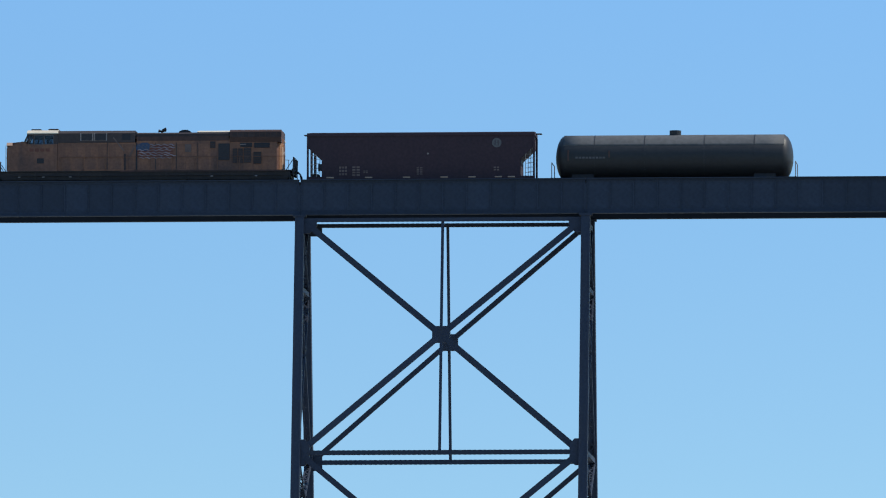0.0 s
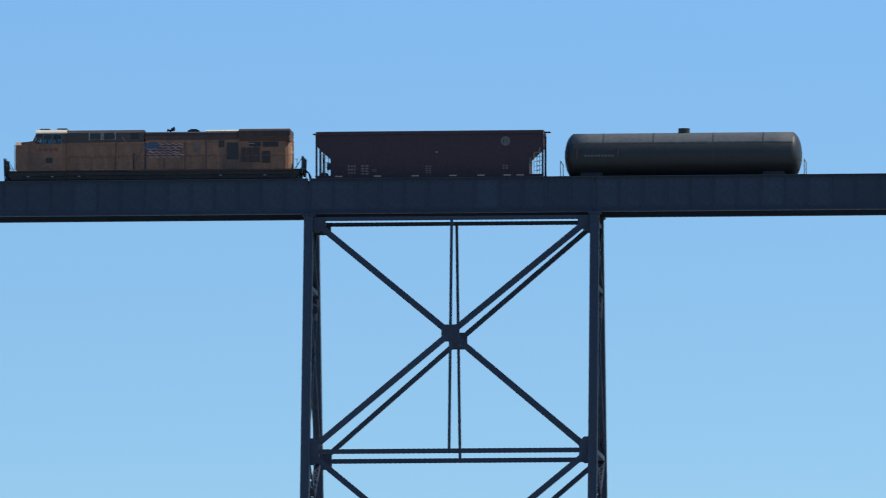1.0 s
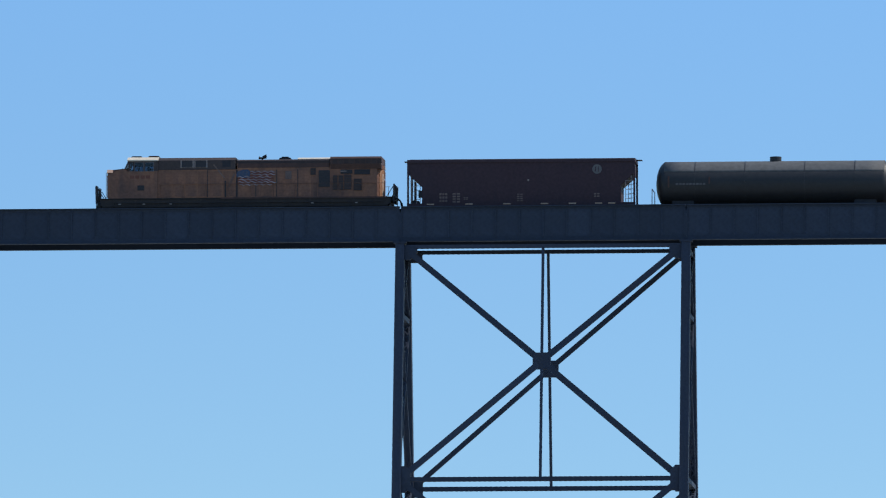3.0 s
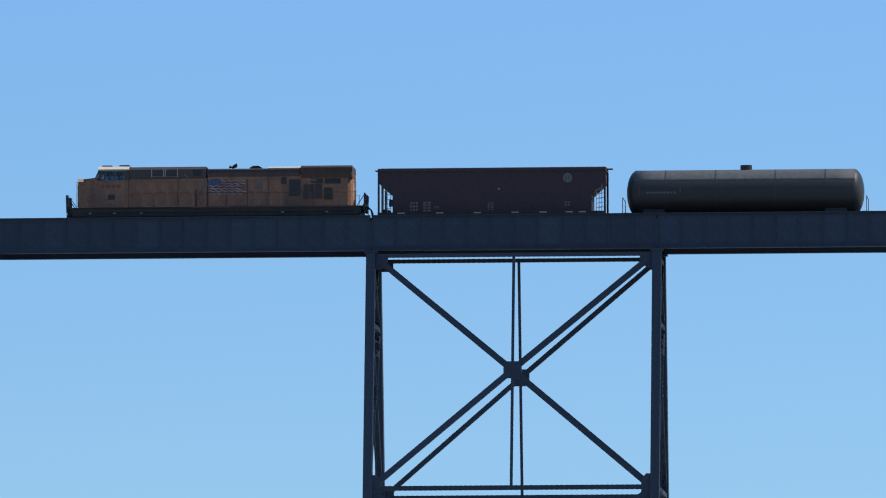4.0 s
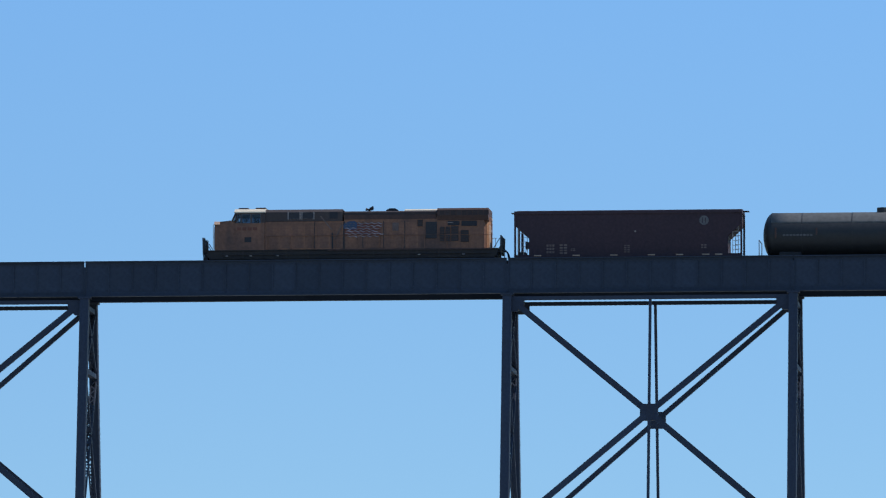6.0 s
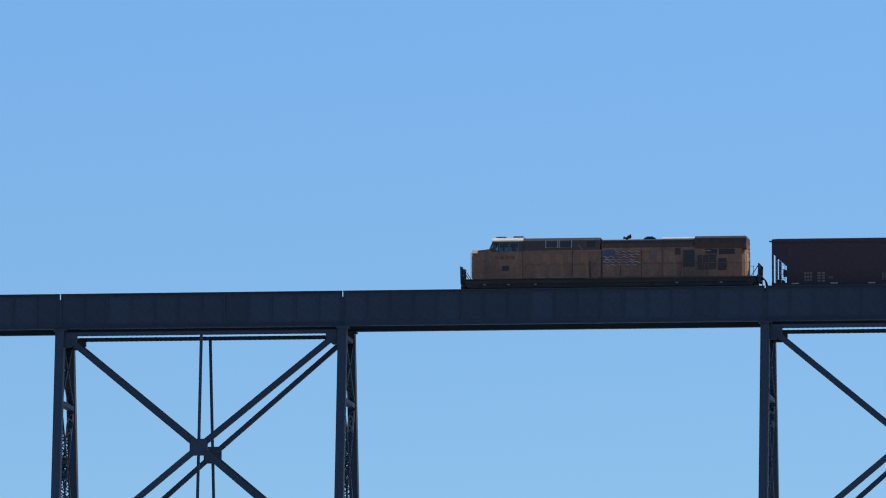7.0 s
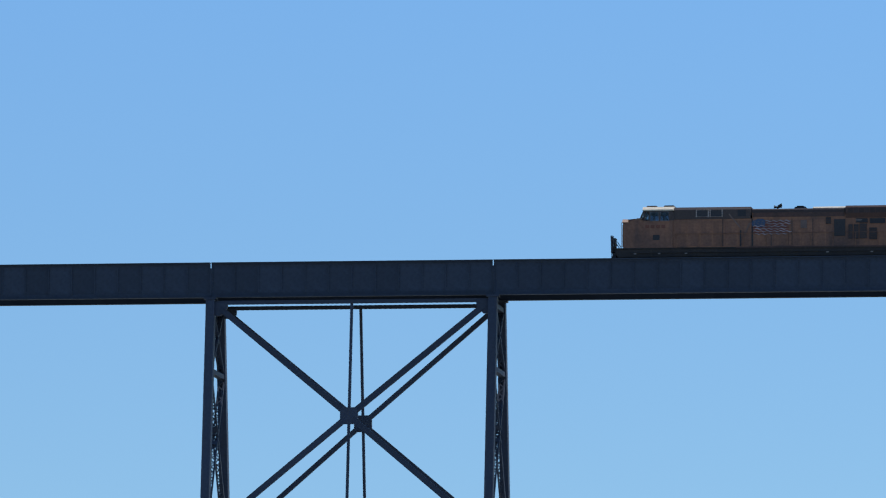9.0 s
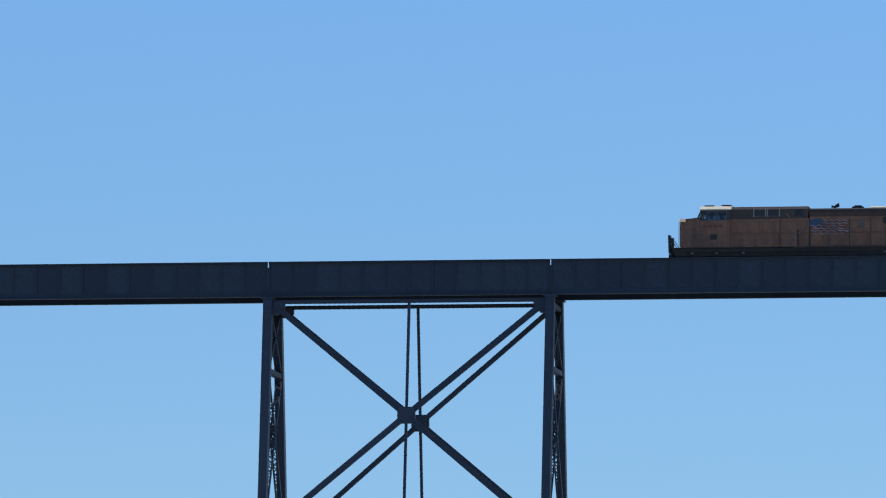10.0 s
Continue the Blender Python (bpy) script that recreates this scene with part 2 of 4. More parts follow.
def part(name, bm, material, parent, label="", smooth=False):
    """Links a bmesh as one mesh object under a thing or a part."""
    me = bpy.data.meshes.new(name)
    bmesh.ops.recalc_face_normals(bm, faces=bm.faces[:])
    bm.to_mesh(me)
    bm.free()
    me.materials.append(material)
    if smooth:
        for f in me.polygons:
            f.use_smooth = True
    ob = new(name, me)
    ob.parent = parent
    if label:
        ob["label"] = label
    return ob


def boxpart(name, parent, material, x0, x1, y0, y1, z0, z1, bevel=0.0, label=""):
    bm = bmesh.new()
    box(bm, x0, x1, y0, y1, z0, z1, bevel)
    return part(name, bm, material, parent, label)


def shared(name, mesh_ob, parent, at):
    """Another object on the mesh of mesh_ob, moved by at."""
    ob = new(name, mesh_ob.data)
    ob.parent = parent
    ob.location = at
    return ob


# ---- ground ----
GROUND = EYE[2] - 1.65
bm = bmesh.new()
N, R = 60, 4500.0
grid = {}
for i in range(N + 1):
    for j in range(N + 1):
        u, v = 2 * i / N - 1, 2 * j / N - 1
        x, y = u * abs(u) * R, v * abs(v) * R
        grid[i, j] = bm.verts.new((x, y, GROUND))
for i in range(N):
    for j in range(N):
        bm.faces.new((grid[i, j], grid[i + 1, j], grid[i + 1, j + 1], grid[i, j + 1]))
ground = part("ground", bm, M_GROUND, None)
tagged(ground, "dry grassy valley floor under the railway bridge", "ground", kind="structure")

# ---- the bridge ----
LEG = 20.6            # between the leg lines of one tower
PITCH = 51.21         # from tower to tower
HALF = 2.35           # half the distance between the girders
GB = -2.964           # where the legs begin to spread
DEEP = -2.56          # underside of the girders; their top is at z = 0
BATTER = 0.1640
GUSSET = -11.32         # crossing of the diagonals
LEVELS = [-2.93, -19.88, -36.7, -53.5, -70.3, GROUND + 1.3]


def side_y(z):
    """How far the leg stands out from the bridge's middle at height z."""
    return HALF + max(0.0, GB - z) * BATTER


def build_tower(x_left, wide):
    """wide: how broad each leg shows along the bridge."""
    tower = new("trestle_tower")
    X = {0: 0.0, 1: LEG}
    for s in (-1, 1):
        for k in (0, 1):
            bm = bmesh.new()
            top, foot = (X[k], s * side_y(GB), DEEP - 0.14), (X[k], s * side_y(LEVELS[-1]), LEVELS[-1])
            # two built-up channels and cover plates, tied at every few metres
            for o in (-1, 1):
                beam(bm, Vector(top) + Vector((o * (wide / 2 - 0.06), 0, 0)), Vector(foot) + Vector((o * (wide / 2 - 0.06), 0, 0)), 0.12, 0.80)
            beam(bm, Vector(top) + Vector((0, s * 0.37, 0)), Vector(foot) + Vector((0, s * 0.37, 0)), wide, 0.04)
            beam(bm, Vector(top) + Vector((0, -s * 0.33, 0)), Vector(foot) + Vector((0, -s * 0.33, 0)), wide - 0.18, 0.04)
            part("leg", bm, M_STEEL, tower)
            bm = bmesh.new()
            box(bm, X[k] - 0.46, X[k] + 0.46, s * side_y(GB) - 0.45, s * side_y(GB) + 0.45, DEEP - 0.14, DEEP - 0.002)
            part("bearing_plate", bm, M_STEEL, tower)
            bm = bmesh.new()
            fy = s * side_y(LEVELS[-1])
            box(bm, X[k] - 0.75, X[k] + 0.75, fy - 0.75, fy + 0.75, LEVELS[-1], LEVELS[-1] + 0.25, 0.04)
            part("shoe", bm, M_STEEL, tower)
            bm = bmesh.new()
            box(bm, X[k] - 1.5, X[k] + 1.5, fy - 1.5, fy + 1.5, GROUND - 0.5, LEVELS[-1], 0.08)
            part("pedestal", bm, M_CONC, tower, "aged concrete pedestal")
        # long faces
        for i, z in enumerate(LEVELS[:-1]):
            y = s * side_y(z)
            bm = bmesh.new()
            battened(bm, (0.34, y, z), (LEG - 0.34, y, z), 0.34, 0.27 if i == 0 else 0.33, (0, 1, 0))
            part("strut", bm, M_STEEL, tower)
        for i in range(len(LEVELS) - 1):
            z0, z1 = LEVELS[i], LEVELS[i + 1]
            zc = GUSSET if i == 0 else (z0 + z1) / 2
            yc = s * side_y(zc)
            for kx, kz in ((0, 0), (1, 0), (0, 1), (1, 1)):
                zz = (z0 - 0.35, z1 + 0.35)[kz]
                xx = (0.62, LEG - 0.62)[kx]
                bm = bmesh.new()
                w = 0.42 if s < 0 else 0.34
                beam(bm, (xx, s * side_y(zz), zz), (LEG / 2, yc, zc), 0.32, w, (0, 1, 0))
                part("diagonal", bm, M_STEEL, tower)
            bm = bmesh.new()
            a, b, e = 0.64, 0.60, 0.14
            plate(bm, [(LEG / 2 - a, zc - b + e), (LEG / 2 - a + e, zc - b), (LEG / 2 + a - e, zc - b), (LEG / 2 + a, zc - b + e),
                       (LEG / 2 + a, zc + b - e), (LEG / 2 + a - e, zc + b), (LEG / 2 - a + e, zc + b), (LEG / 2 - a, zc + b - e)], yc - 0.2, yc + 0.2)
            part("gusset_plate", bm, M_STEEL, tower)
            if i == 0:
                for za, zb in ((z0, zc + 0.4), (zc - 0.4, z1)):
                    bm = bmesh.new()
                    battened(bm, (LEG / 2, s * side_y(za), za), (LEG / 2, s * side_y(zb), zb), 0.20, 0.20, (1, 0, 0), 0.5)
                    part("hanger", bm, M_STEEL, tower)
            for k in (0, 1):
                o = 1 if k == 0 else -1
                y = s * side_y(z0)
                bm = bmesh.new()
                if i == 0:
                    pts = [(0.30, -0.02), (1.22, -0.02), (1.22, -0.42), (0.72, -0.95), (0.30, -0.95)]
                    if s > 0:
                        pts = [(0.30, -0.02), (1.18, -0.02), (1.18, -0.46), (0.86, -0.74), (0.30, -0.74)]
                else:
                    pts = [(0.30, 0.95), (0.62, 0.95), (0.98, 0.55), (0.98, -0.55), (0.62, -0.95), (0.30, -0.95)]
                    if s > 0:
                        pts = [(0.30, 0.80), (0.80, 0.80), (0.98, 0.62), (0.98, -0.60), (0.30, -0.60)]
                plate(bm, [(X[k] + o * px, z0 + pz) for px, pz in pts], y - 0.22, y + 0.22)
                part("corner_gusset", bm, M_STEEL, tower)
    # cross bents on both leg lines
    for k in (0, 1):
        x = X[k]
        zs = [-3.3, -7.9, -19.88]
        for z in LEVELS[2:-1]:
            zs += [(zs[-1] + z) / 2 + 2.0, z]
        zs.append(LEVELS[-1] + 0.5)
        for z in zs:
            bm = bmesh.new()
            beam(bm, (x, -side_y(z), z), (x, side_y(z), z), 0.44, 0.34)
            part("cross_strut", bm, M_STEEL, tower)
        for za, zb in zip(zs, zs[1:]):
            for s in (-1, 1):
                bm = bmesh.new()
                laced(bm, (x, s * side_y(za), za), (x, -s * side_y(zb), zb), 0.46, 0.20, (1, 0, 0))
                # batten plates either side of the crossing
                pa, pb = Vector((x, s * side_y(za), za)), Vector((x, -s * side_y(zb), zb))
                half = (pb - pa).length / 2
                share = side_y(za) / (side_y(za) + side_y(zb))
                for off in (-0.62, 0.62):
                    mid = pa.lerp(pb, share + off / (2 * half))
                    run = (pb - pa).normalized() * 0.16
                    beam(bm, mid - run, mid + run, 0.50, 0.24)
                part("cross_brace", bm, M_STEEL, tower)
    tower.location = (x_left, 0, 0)
    return tagged(tower, "tall dark riveted steel trestle tower with crossed bracing", "bridge tower", "towers of the viaduct")


TOWERS = [-PITCH * 2, -PITCH, PITCH]
copy_thing(build_tower(0.0, 0.64), pose(PITCH, 0, 0))
copy_thing(build_tower(-PITCH, 0.63), pose(-2 * PITCH, 0, 0))


def build_girder(length, s, panels):
    """A riveted plate girder from x = 0, its web in the plane y = s * HALF."""
    g = new("plate_girder")
    gap = 0.045
    y = s * HALF
    x0, x1 = gap, length - gap
    step = (x1 - x0) / panels
    first = None
    for i in range(panels):
        if first is None:
            first = boxpart("web_plate", g, M_GIRDER, x0 + 0.004, x0 + step - 0.004, y - 0.03, y + 0.03, DEEP + 0.1, -0.06)
        else:
            shared("web_plate", first, g, (i * step, 0, 0))
    boxpart("top_flange", g, M_GIRDER, x0, x1, y - 0.24, y + 0.24, -0.06, 0.0)
    boxpart("bottom_flange", g, M_GIRDER, x0, x1, y - 0.26, y + 0.26, DEEP, DEEP + 0.10)
    boxpart("flange_angle", g, M_GIRDER, x0, x1, y - 0.06, y + 0.06, DEEP + 0.10, DEEP + 0.34)
    boxpart("flange_angle", g, M_GIRDER, x0, x1, y - 0.06, y + 0.06, -0.24, -0.06)
    first = None
    for i in range(panels + 1):
        if first is None:
            first = boxpart("stiffener", g, M_GIRDER, x0, x0 + 0.10, y - 0.08, y + 0.08, DEEP + 0.34, -0.24)
        else:
            shared("stiffener", first, g, (i * step - (0.10 if i == panels else 0.05), 0, 0))
    for x in ((0.0, length) if length < 25 else ()):
        boxpart("splice_plate", g, M_GIRDER, x - gap + 0.001, x + gap - 0.001, y - 0.10, y + 0.028, DEEP + 0.004, -0.42)
    return tagged(g, "dark riveted steel plate girder with upright stiffeners", "bridge girder", "girders of the viaduct")


SPAN = PITCH - LEG
for s in (-1, 1):
    short = build_girder(LEG, s, 12)
    short.location = (0, 0, 0)
    long = build_girder(SPAN, s, 18)
    long.location = (LEG, 0, 0)
    for x in TOWERS:
        copy_thing(short, pose(x, 0, 0))
        if x < PITCH:
            copy_thing(long, pose(x + LEG, 0, 0))
X_A, X_B = -2 * PITCH, PITCH + LEG

RAIL_Z = -0.98        # rail head, down between the girders
track = new("railway_track")
for s in (-1, 1):
    bm = bmesh.new()
    y = s * 0.755
    box(bm, X_A + 0.2, X_B - 0.2, y - 0.07, y + 0.07, RAIL_Z - 0.17, RAIL_Z - 0.145)
    box(bm, X_A + 0.2, X_B - 0.2, y - 0.01, y + 0.01, RAIL_Z - 0.145, RAIL_Z - 0.04)
    box(bm, X_A + 0.2, X_B - 0.2, y - 0.037, y + 0.037, RAIL_Z - 0.04, RAIL_Z)
    part("rail", bm, M_RAIL, track, "worn steel rail")
bm = bmesh.new()
x = X_A + 0.4
while x < X_B - 0.3:
    beam(bm, (x, -1.35, RAIL_Z - 0.28), (x, 1.35, RAIL_Z - 0.28), 0.23, 0.21)
    x += 0.52
tagged(part("timber_ties", bm, M_TIE, track), "dark timber railway sleepers", kind="stuff")
tagged(track, "single railway track on timber sleepers", "railway track", kind="structure")
deck = new("deck")
for y in (-0.80, 0.80):
    bm = bmesh.new()
    box(bm, X_A + 0.1, X_B - 0.1, y - 0.14, y + 0.14, RAIL_Z - 0.41, RAIL_Z - 0.386)
    box(bm, X_A + 0.1, X_B - 0.1, y - 0.015, y + 0.015, RAIL_Z - 0.80, RAIL_Z - 0.41)
    box(bm, X_A + 0.1, X_B - 0.1, y - 0.14, y + 0.14, RAIL_Z - 0.825, RAIL_Z - 0.80)
    part("stringer", bm, M_STEEL, deck)
x = X_A + 0.7
first = None
while x < X_B - 0.5:
    if first is None:
        first = boxpart("floor_beam", deck, M_STEEL, x - 0.15, x + 0.15, -HALF + 0.03, HALF - 0.03, DEEP + 0.45, RAIL_Z - 0.826)
        fx = x
    else:
        shared("floor_beam", first, deck, (x - fx, 0, 0))
    x += 3.4
# plank walkways beside the track, added unseen to keep sun off the steel below
for k in (-1, 1):
    for i in range(4):
        y = k * (1.46 + i * 0.19)
        boxpart("walkway_plank", deck, M_TIE, X_A + 0.2, X_B - 0.2, y - 0.088, y + 0.088, RAIL_Z - 0.30, RAIL_Z - 0.25)
# riveted floor plates added to close the underside between the girders, shade painted in
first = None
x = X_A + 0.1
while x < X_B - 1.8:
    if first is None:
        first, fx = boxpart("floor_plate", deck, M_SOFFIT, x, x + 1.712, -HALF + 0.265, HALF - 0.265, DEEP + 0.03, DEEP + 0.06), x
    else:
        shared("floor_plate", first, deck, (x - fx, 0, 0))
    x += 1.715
tagged(deck, "dark steel bridge floor of stringers, cross beams and plates", "bridge deck", kind="structure")


# ---- rolling stock ----
TRAIN_X = -10.5                 # the train stands this far along from where its plan is drawn


def settle(thing, x, z):
    """Moves the Empty to the thing's base and leaves the parts where they are."""
    for o in thing.children:
        o.matrix_parent_inverse = Matrix.Translation((-x, 0, -z))
    thing.location = (x + TRAIN_X, 0, z)


def prism(bm, outline, y0, y1, bevel=0.0):
    plate(bm, outline, y0, y1)
    if bevel:
        bmesh.ops.recalc_face_normals(bm, faces=bm.faces[:])
        es = [e for e in bm.edges if len(e.link_faces) == 2 and e.calc_face_angle(0) > 0.4]
        bmesh.ops.bevel(bm, geom=es, offset=bevel, segments=2, affect="EDGES")


def section(bm, outline, x0, x1):
    """A body of the given y, z outline drawn out from x0 to x1."""
    a = [bm.verts.new((x0, y, z)) for y, z in outline]
    b = [bm.verts.new((x1, y, z)) for y, z in outline]
    bm.faces.new(a)
    bm.faces.new(b[::-1])
    for i in range(len(a)):
        j = (i + 1) % len(a)
        bm.faces.new((a[j], a[i], b[i], b[j]))


def wheelset(parent, x, r):
    bm = bmesh.new()
    tube(bm, (x, -0.95, RAIL_Z + r), (x, 0.95, RAIL_Z + r), 0.08, 10)
    for s in (-1, 1):
        tube(bm, (x, s * 0.70, RAIL_Z + r), (x, s * 0.82, RAIL_Z + r), r, 28)
        tube(bm, (x, s * 0.665, RAIL_Z + r), (x, s * 0.70, RAIL_Z + r), r + 0.03, 28)
    return part("wheelset", bm, M_WHEEL, parent, "steel wheels worn bright on the tread")


def truck(parent, x, axles, gap, r):
    """A bogie: side frames with axle boxes and springs, a bolster and its wheelsets."""
    bm = bmesh.new()
    reach = gap * (axles - 1) / 2
    for s in (-1, 1):
        y0, y1 = s * 1.02 - 0.09, s * 1.02 + 0.09
        za = RAIL_Z + r
        plate(bm, [(x - reach - 0.4, za - 0.12), (x - reach + 0.4, za - 0.14), (x, za - 0.30), (x + reach - 0.4, za - 0.14), (x + reach + 0.4, za - 0.12),
                   (x + reach + 0.3, za + 0.20), (x, za + 0.34), (x - reach - 0.3, za + 0.20)], y0, y1)
        for i in range(axles):
            ax = x - reach + gap * i
            box(bm, ax - 0.17, ax + 0.17, s * 1.02 - 0.16, s * 1.02 + 0.16, za - 0.17, za + 0.17, 0.03)
        for o in (-0.18, 0.18):
            tube(bm, (x + o, s * 1.04, za - 0.18), (x + o, s * 1.04, za + 0.26), 0.10, 10)
    box(bm, x - 0.25, x + 0.25, -1.1, 1.1, RAIL_Z + r + 0.02, RAIL_Z + r + 0.36)
    frame_ob = part("bogie_frame", bm, M_BLACK, parent)
    for i in range(axles):
        wheelset(frame_ob, x - reach + gap * i, r)


def coupler(parent, x, o):
    bm = bmesh.new()
    box(bm, min(x, x + o * 0.55), max(x, x + o * 0.55), -0.10, 0.10, RAIL_Z + 0.74, RAIL_Z + 0.98, 0.02)
    box(bm, min(x + o * 0.45, x + o * 0.78), max(x + o * 0.45, x + o * 0.78), -0.19, 0.15, RAIL_Z + 0.70, RAIL_Z + 1.02, 0.05)
    tube(bm, (x + o * 0.3, 0.35, RAIL_Z + 0.9), (x + o * 0.55, 0.32, RAIL_Z + 0.45), 0.035, 8)
    part("coupler", bm, M_RUST, parent, "rusty knuckle coupler")


def bars(name, parent, x, z, y, w, h, rows, cols, mat, label):
    """Unreadable lettering as small plain bars on a side at y."""
    first = None
    for i in range(rows):
        for j in range(cols):
            dx, dz = j * w / cols, -i * h / rows
            if first is None:
                first = boxpart(name, parent, mat, x, x + w / cols * 0.72, y - 0.008, y, z - h / rows * 0.62, z, 0.0, label)
            else:
                shared(name, first, parent, (dx, 0, dz))["label"] = label


FRONT, BACK = -10.83, 9.15      # nose and rear of the locomotive's hood
loco = new("diesel_locomotive")
S = 1.50                        # half width of the hood

# underframe, pilots, steps
bm = bmesh.new()
prism(bm, [(-11.35, 0.30), (-11.15, 0.02), (9.5, 0.02), (9.72, 0.30), (9.72, 0.62), (-11.35, 0.62)], -1.50, 1.50, 0.03)
part("underframe", bm, M_GRIME, loco, "grimy black underframe")
boxpart("walkway", loco, M_GRIME, -11.38, 9.78, -1.56, 1.56, 0.622, 0.69, 0.01)
boxpart("sill_stripe", loco, M_WING, -2.6, 9.4, -1.578, -1.562, 0.60, 0.70, label="faded tan sill stripe")
bm = bmesh.new()
prism(bm, [(-11.80, -0.80), (-11.50, -0.82), (-11.36, 0.05), (-11.36, 0.35), (-11.52, 0.35)], -1.45, 1.45, 0.02)
part("snow_plow", bm, M_BLACK, loco)
for x0, o in ((-11.36, -1), (9.72, 1)):
    for s in (-1, 1):
        bm = bmesh.new()
        for i in range(4):
            z = -0.55 + i * 0.32
            box(bm, x0 - 0.14 + o * 0.10, x0 + 0.14 + o * 0.10, s * 1.44 - 0.10, s * 1.44 + 0.10, z, z + 0.03)
        box(bm, x0 - 0.16 + o * 0.10, x0 - 0.12 + o * 0.10, s * 1.44 - 0.11, s * 1.44 + 0.11, -0.6, 0.6)
        box(bm, x0 + 0.12 + o * 0.10, x0 + 0.16 + o * 0.10, s * 1.44 - 0.11, s * 1.44 + 0.11, -0.6, 0.6)
        part("step_well", bm, M_BLACK, loco)
    for s in (-1, 1):
        bm = bmesh.new()
        for y in (s * 1.42, s * 0.55):
            beam(bm, (x0 - 0.02 + o * 0.22, y, 0.35), (x0 - 0.02 + o * 0.26, y, 1.62), 0.11, 0.10, (1, 0, 0))
        for z in (1.60, 1.15):
            tube(bm, (x0 + o * 0.2, s * 1.42, z), (x0 + o * 0.2, s * 0.55, z), 0.025)
        part("end_railing", bm, M_BLACK, loco)
    for y in (-1.40, 1.40):
        bm = bmesh.new()
        beam(bm, (x0 + o * 0.18, y, 1.45), (x0 - o * 0.30, y, 0.70), 0.05, 0.05)
        part("grab_iron", bm, M_BLACK, loco)
    coupler(loco, x0 + o * 0.05, o)

# nose and cab
bm = bmesh.new()
prism(bm, [(FRONT, 0.69), (-8.90, 0.69), (-8.90, 2.64), (-9.32, 2.66), (-9.36, 2.86), (-9.70, 2.86), (-10.55, 2.78), (FRONT, 2.70)], -S, S)
top = [e for e in bm.edges if all(v.co.z > 2.68 for v in e.verts) and abs(e.verts[0].co.y - e.verts[1].co.y) < 0.01]
bmesh.ops.bevel(bm, geom=top, offset=0.26, segments=2, affect="EDGES")
front = [e for e in bm.edges if all(abs(v.co.x - FRONT) < 0.02 for v in e.verts)]
bmesh.ops.bevel(bm, geom=front, offset=0.07, segments=2, affect="EDGES")
nose = part("nose", bm, M_YELLOW, loco, "faded yellow short nose")
boxpart("nose_door", nose, M_YELLOW, FRONT - 0.03, FRONT + 0.02, 0.30, 0.95, 0.75, 2.3, 0.01)
boxpart("side_latch", nose, M_BLACK, -8.62, -8.12, -S - 0.075, -S - 0.02, 1.25, 1.62, 0.02)
bars("cab_number", nose, -9.15, 2.34, -S - 0.055, 1.55, 0.36, 1, 4, M_NUMBER, "plain faded red bar")
# white rail added in place of the pale skylit edge of the nose
bm = bmesh.new()
for y in (-1.34, 1.34):
    tube(bm, (FRONT - 0.07, y, 0.80), (FRONT - 0.07, y, 2.55), 0.026, 8)
    for z in (0.80, 1.65, 2.55):
        tube(bm, (FRONT - 0.07, y, z), (FRONT + 0.05, y, z), 0.022, 6)
part("nose_grab_iron", bm, M_WHITE, nose, "white rail standing in for the skylit nose edge")
for s in (-1, 1):
    bm = bmesh.new()
    for y in (-0.18, 0.18):
        tube(bm, (FRONT - 0.05, y + s * 0.75, 1.2), (FRONT + 0.05, y + s * 0.75, 1.2), 0.11, 12)
    part("ditch_light", bm, M_WHITE, nose)
for s in (-1, 1):
    y0, y1 = (-S - 0.05, -S + 0.03) if s < 0 else (S - 0.03, S + 0.05)
    cab_side = boxpart("cab_side", loco, M_YELLOW, -9.28, -7.16, y0, y1, 0.69, 2.66, 0.015)
    boxpart("cab_header", cab_side, M_GREY, -9.20, -7.16, y0, y1, 3.27, 3.40)
    for a, b in ((-9.28, -9.17), (-8.92, -8.80), (-8.20, -8.06), (-7.46, -7.102)):
        boxpart("window_post", cab_side, M_GREY, a, b, y0, y1, 2.66, 3.27)
    for a, b in ((-9.17, -8.92), (-8.80, -8.20), (-8.06, -7.46)):
        pane = boxpart("pane", cab_side, M_GLASS, a, b, (y0 + y1) / 2 - 0.006, (y0 + y1) / 2 + 0.006, 2.66, 3.27)
        pane.visible_shadow = False
    for a, b in ((-8.80, -8.20), (-8.06, -7.46)):
        bm = bmesh.new()
        yy0, yy1 = (y0 - 0.02, y0) if s < 0 else (y1, y1 + 0.02)
        t = 0.035
        box(bm, a - t, b + t, yy0, yy1, 2.66 - t, 2.66)
        box(bm, a - t, b + t, yy0, yy1, 3.27, 3.27 + t)
        box(bm, a - t, a, yy0, yy1, 2.66, 3.27)
        box(bm, b, b + t, yy0, yy1, 2.66, 3.27)
        part("window_frame", bm, M_MARK, cab_side, "dull aluminium window frame")
bm = bmesh.new()
for y in (-1.36, -0.08, 1.20):
    beam(bm, (-9.55, y + 0.08, 2.84), (-9.28, y + 0.08, 3.42), 0.16, 0.08, (0, 1, 0))
beam(bm, (-9.28, -1.46, 3.37), (-9.28, 1.46, 3.37), 0.10, 0.12)
part("windshield_frame", bm, M_GREY, loco)
for y in (-0.62, 0.66):
    bm = bmesh.new()
    beam(bm, (-9.50, y, 2.90), (-9.30, y, 3.34), 1.10, 0.012, (0, 1, 0))
    part("windshield", bm, M_GLASS, loco).visible_shadow = False
bm = bmesh.new()
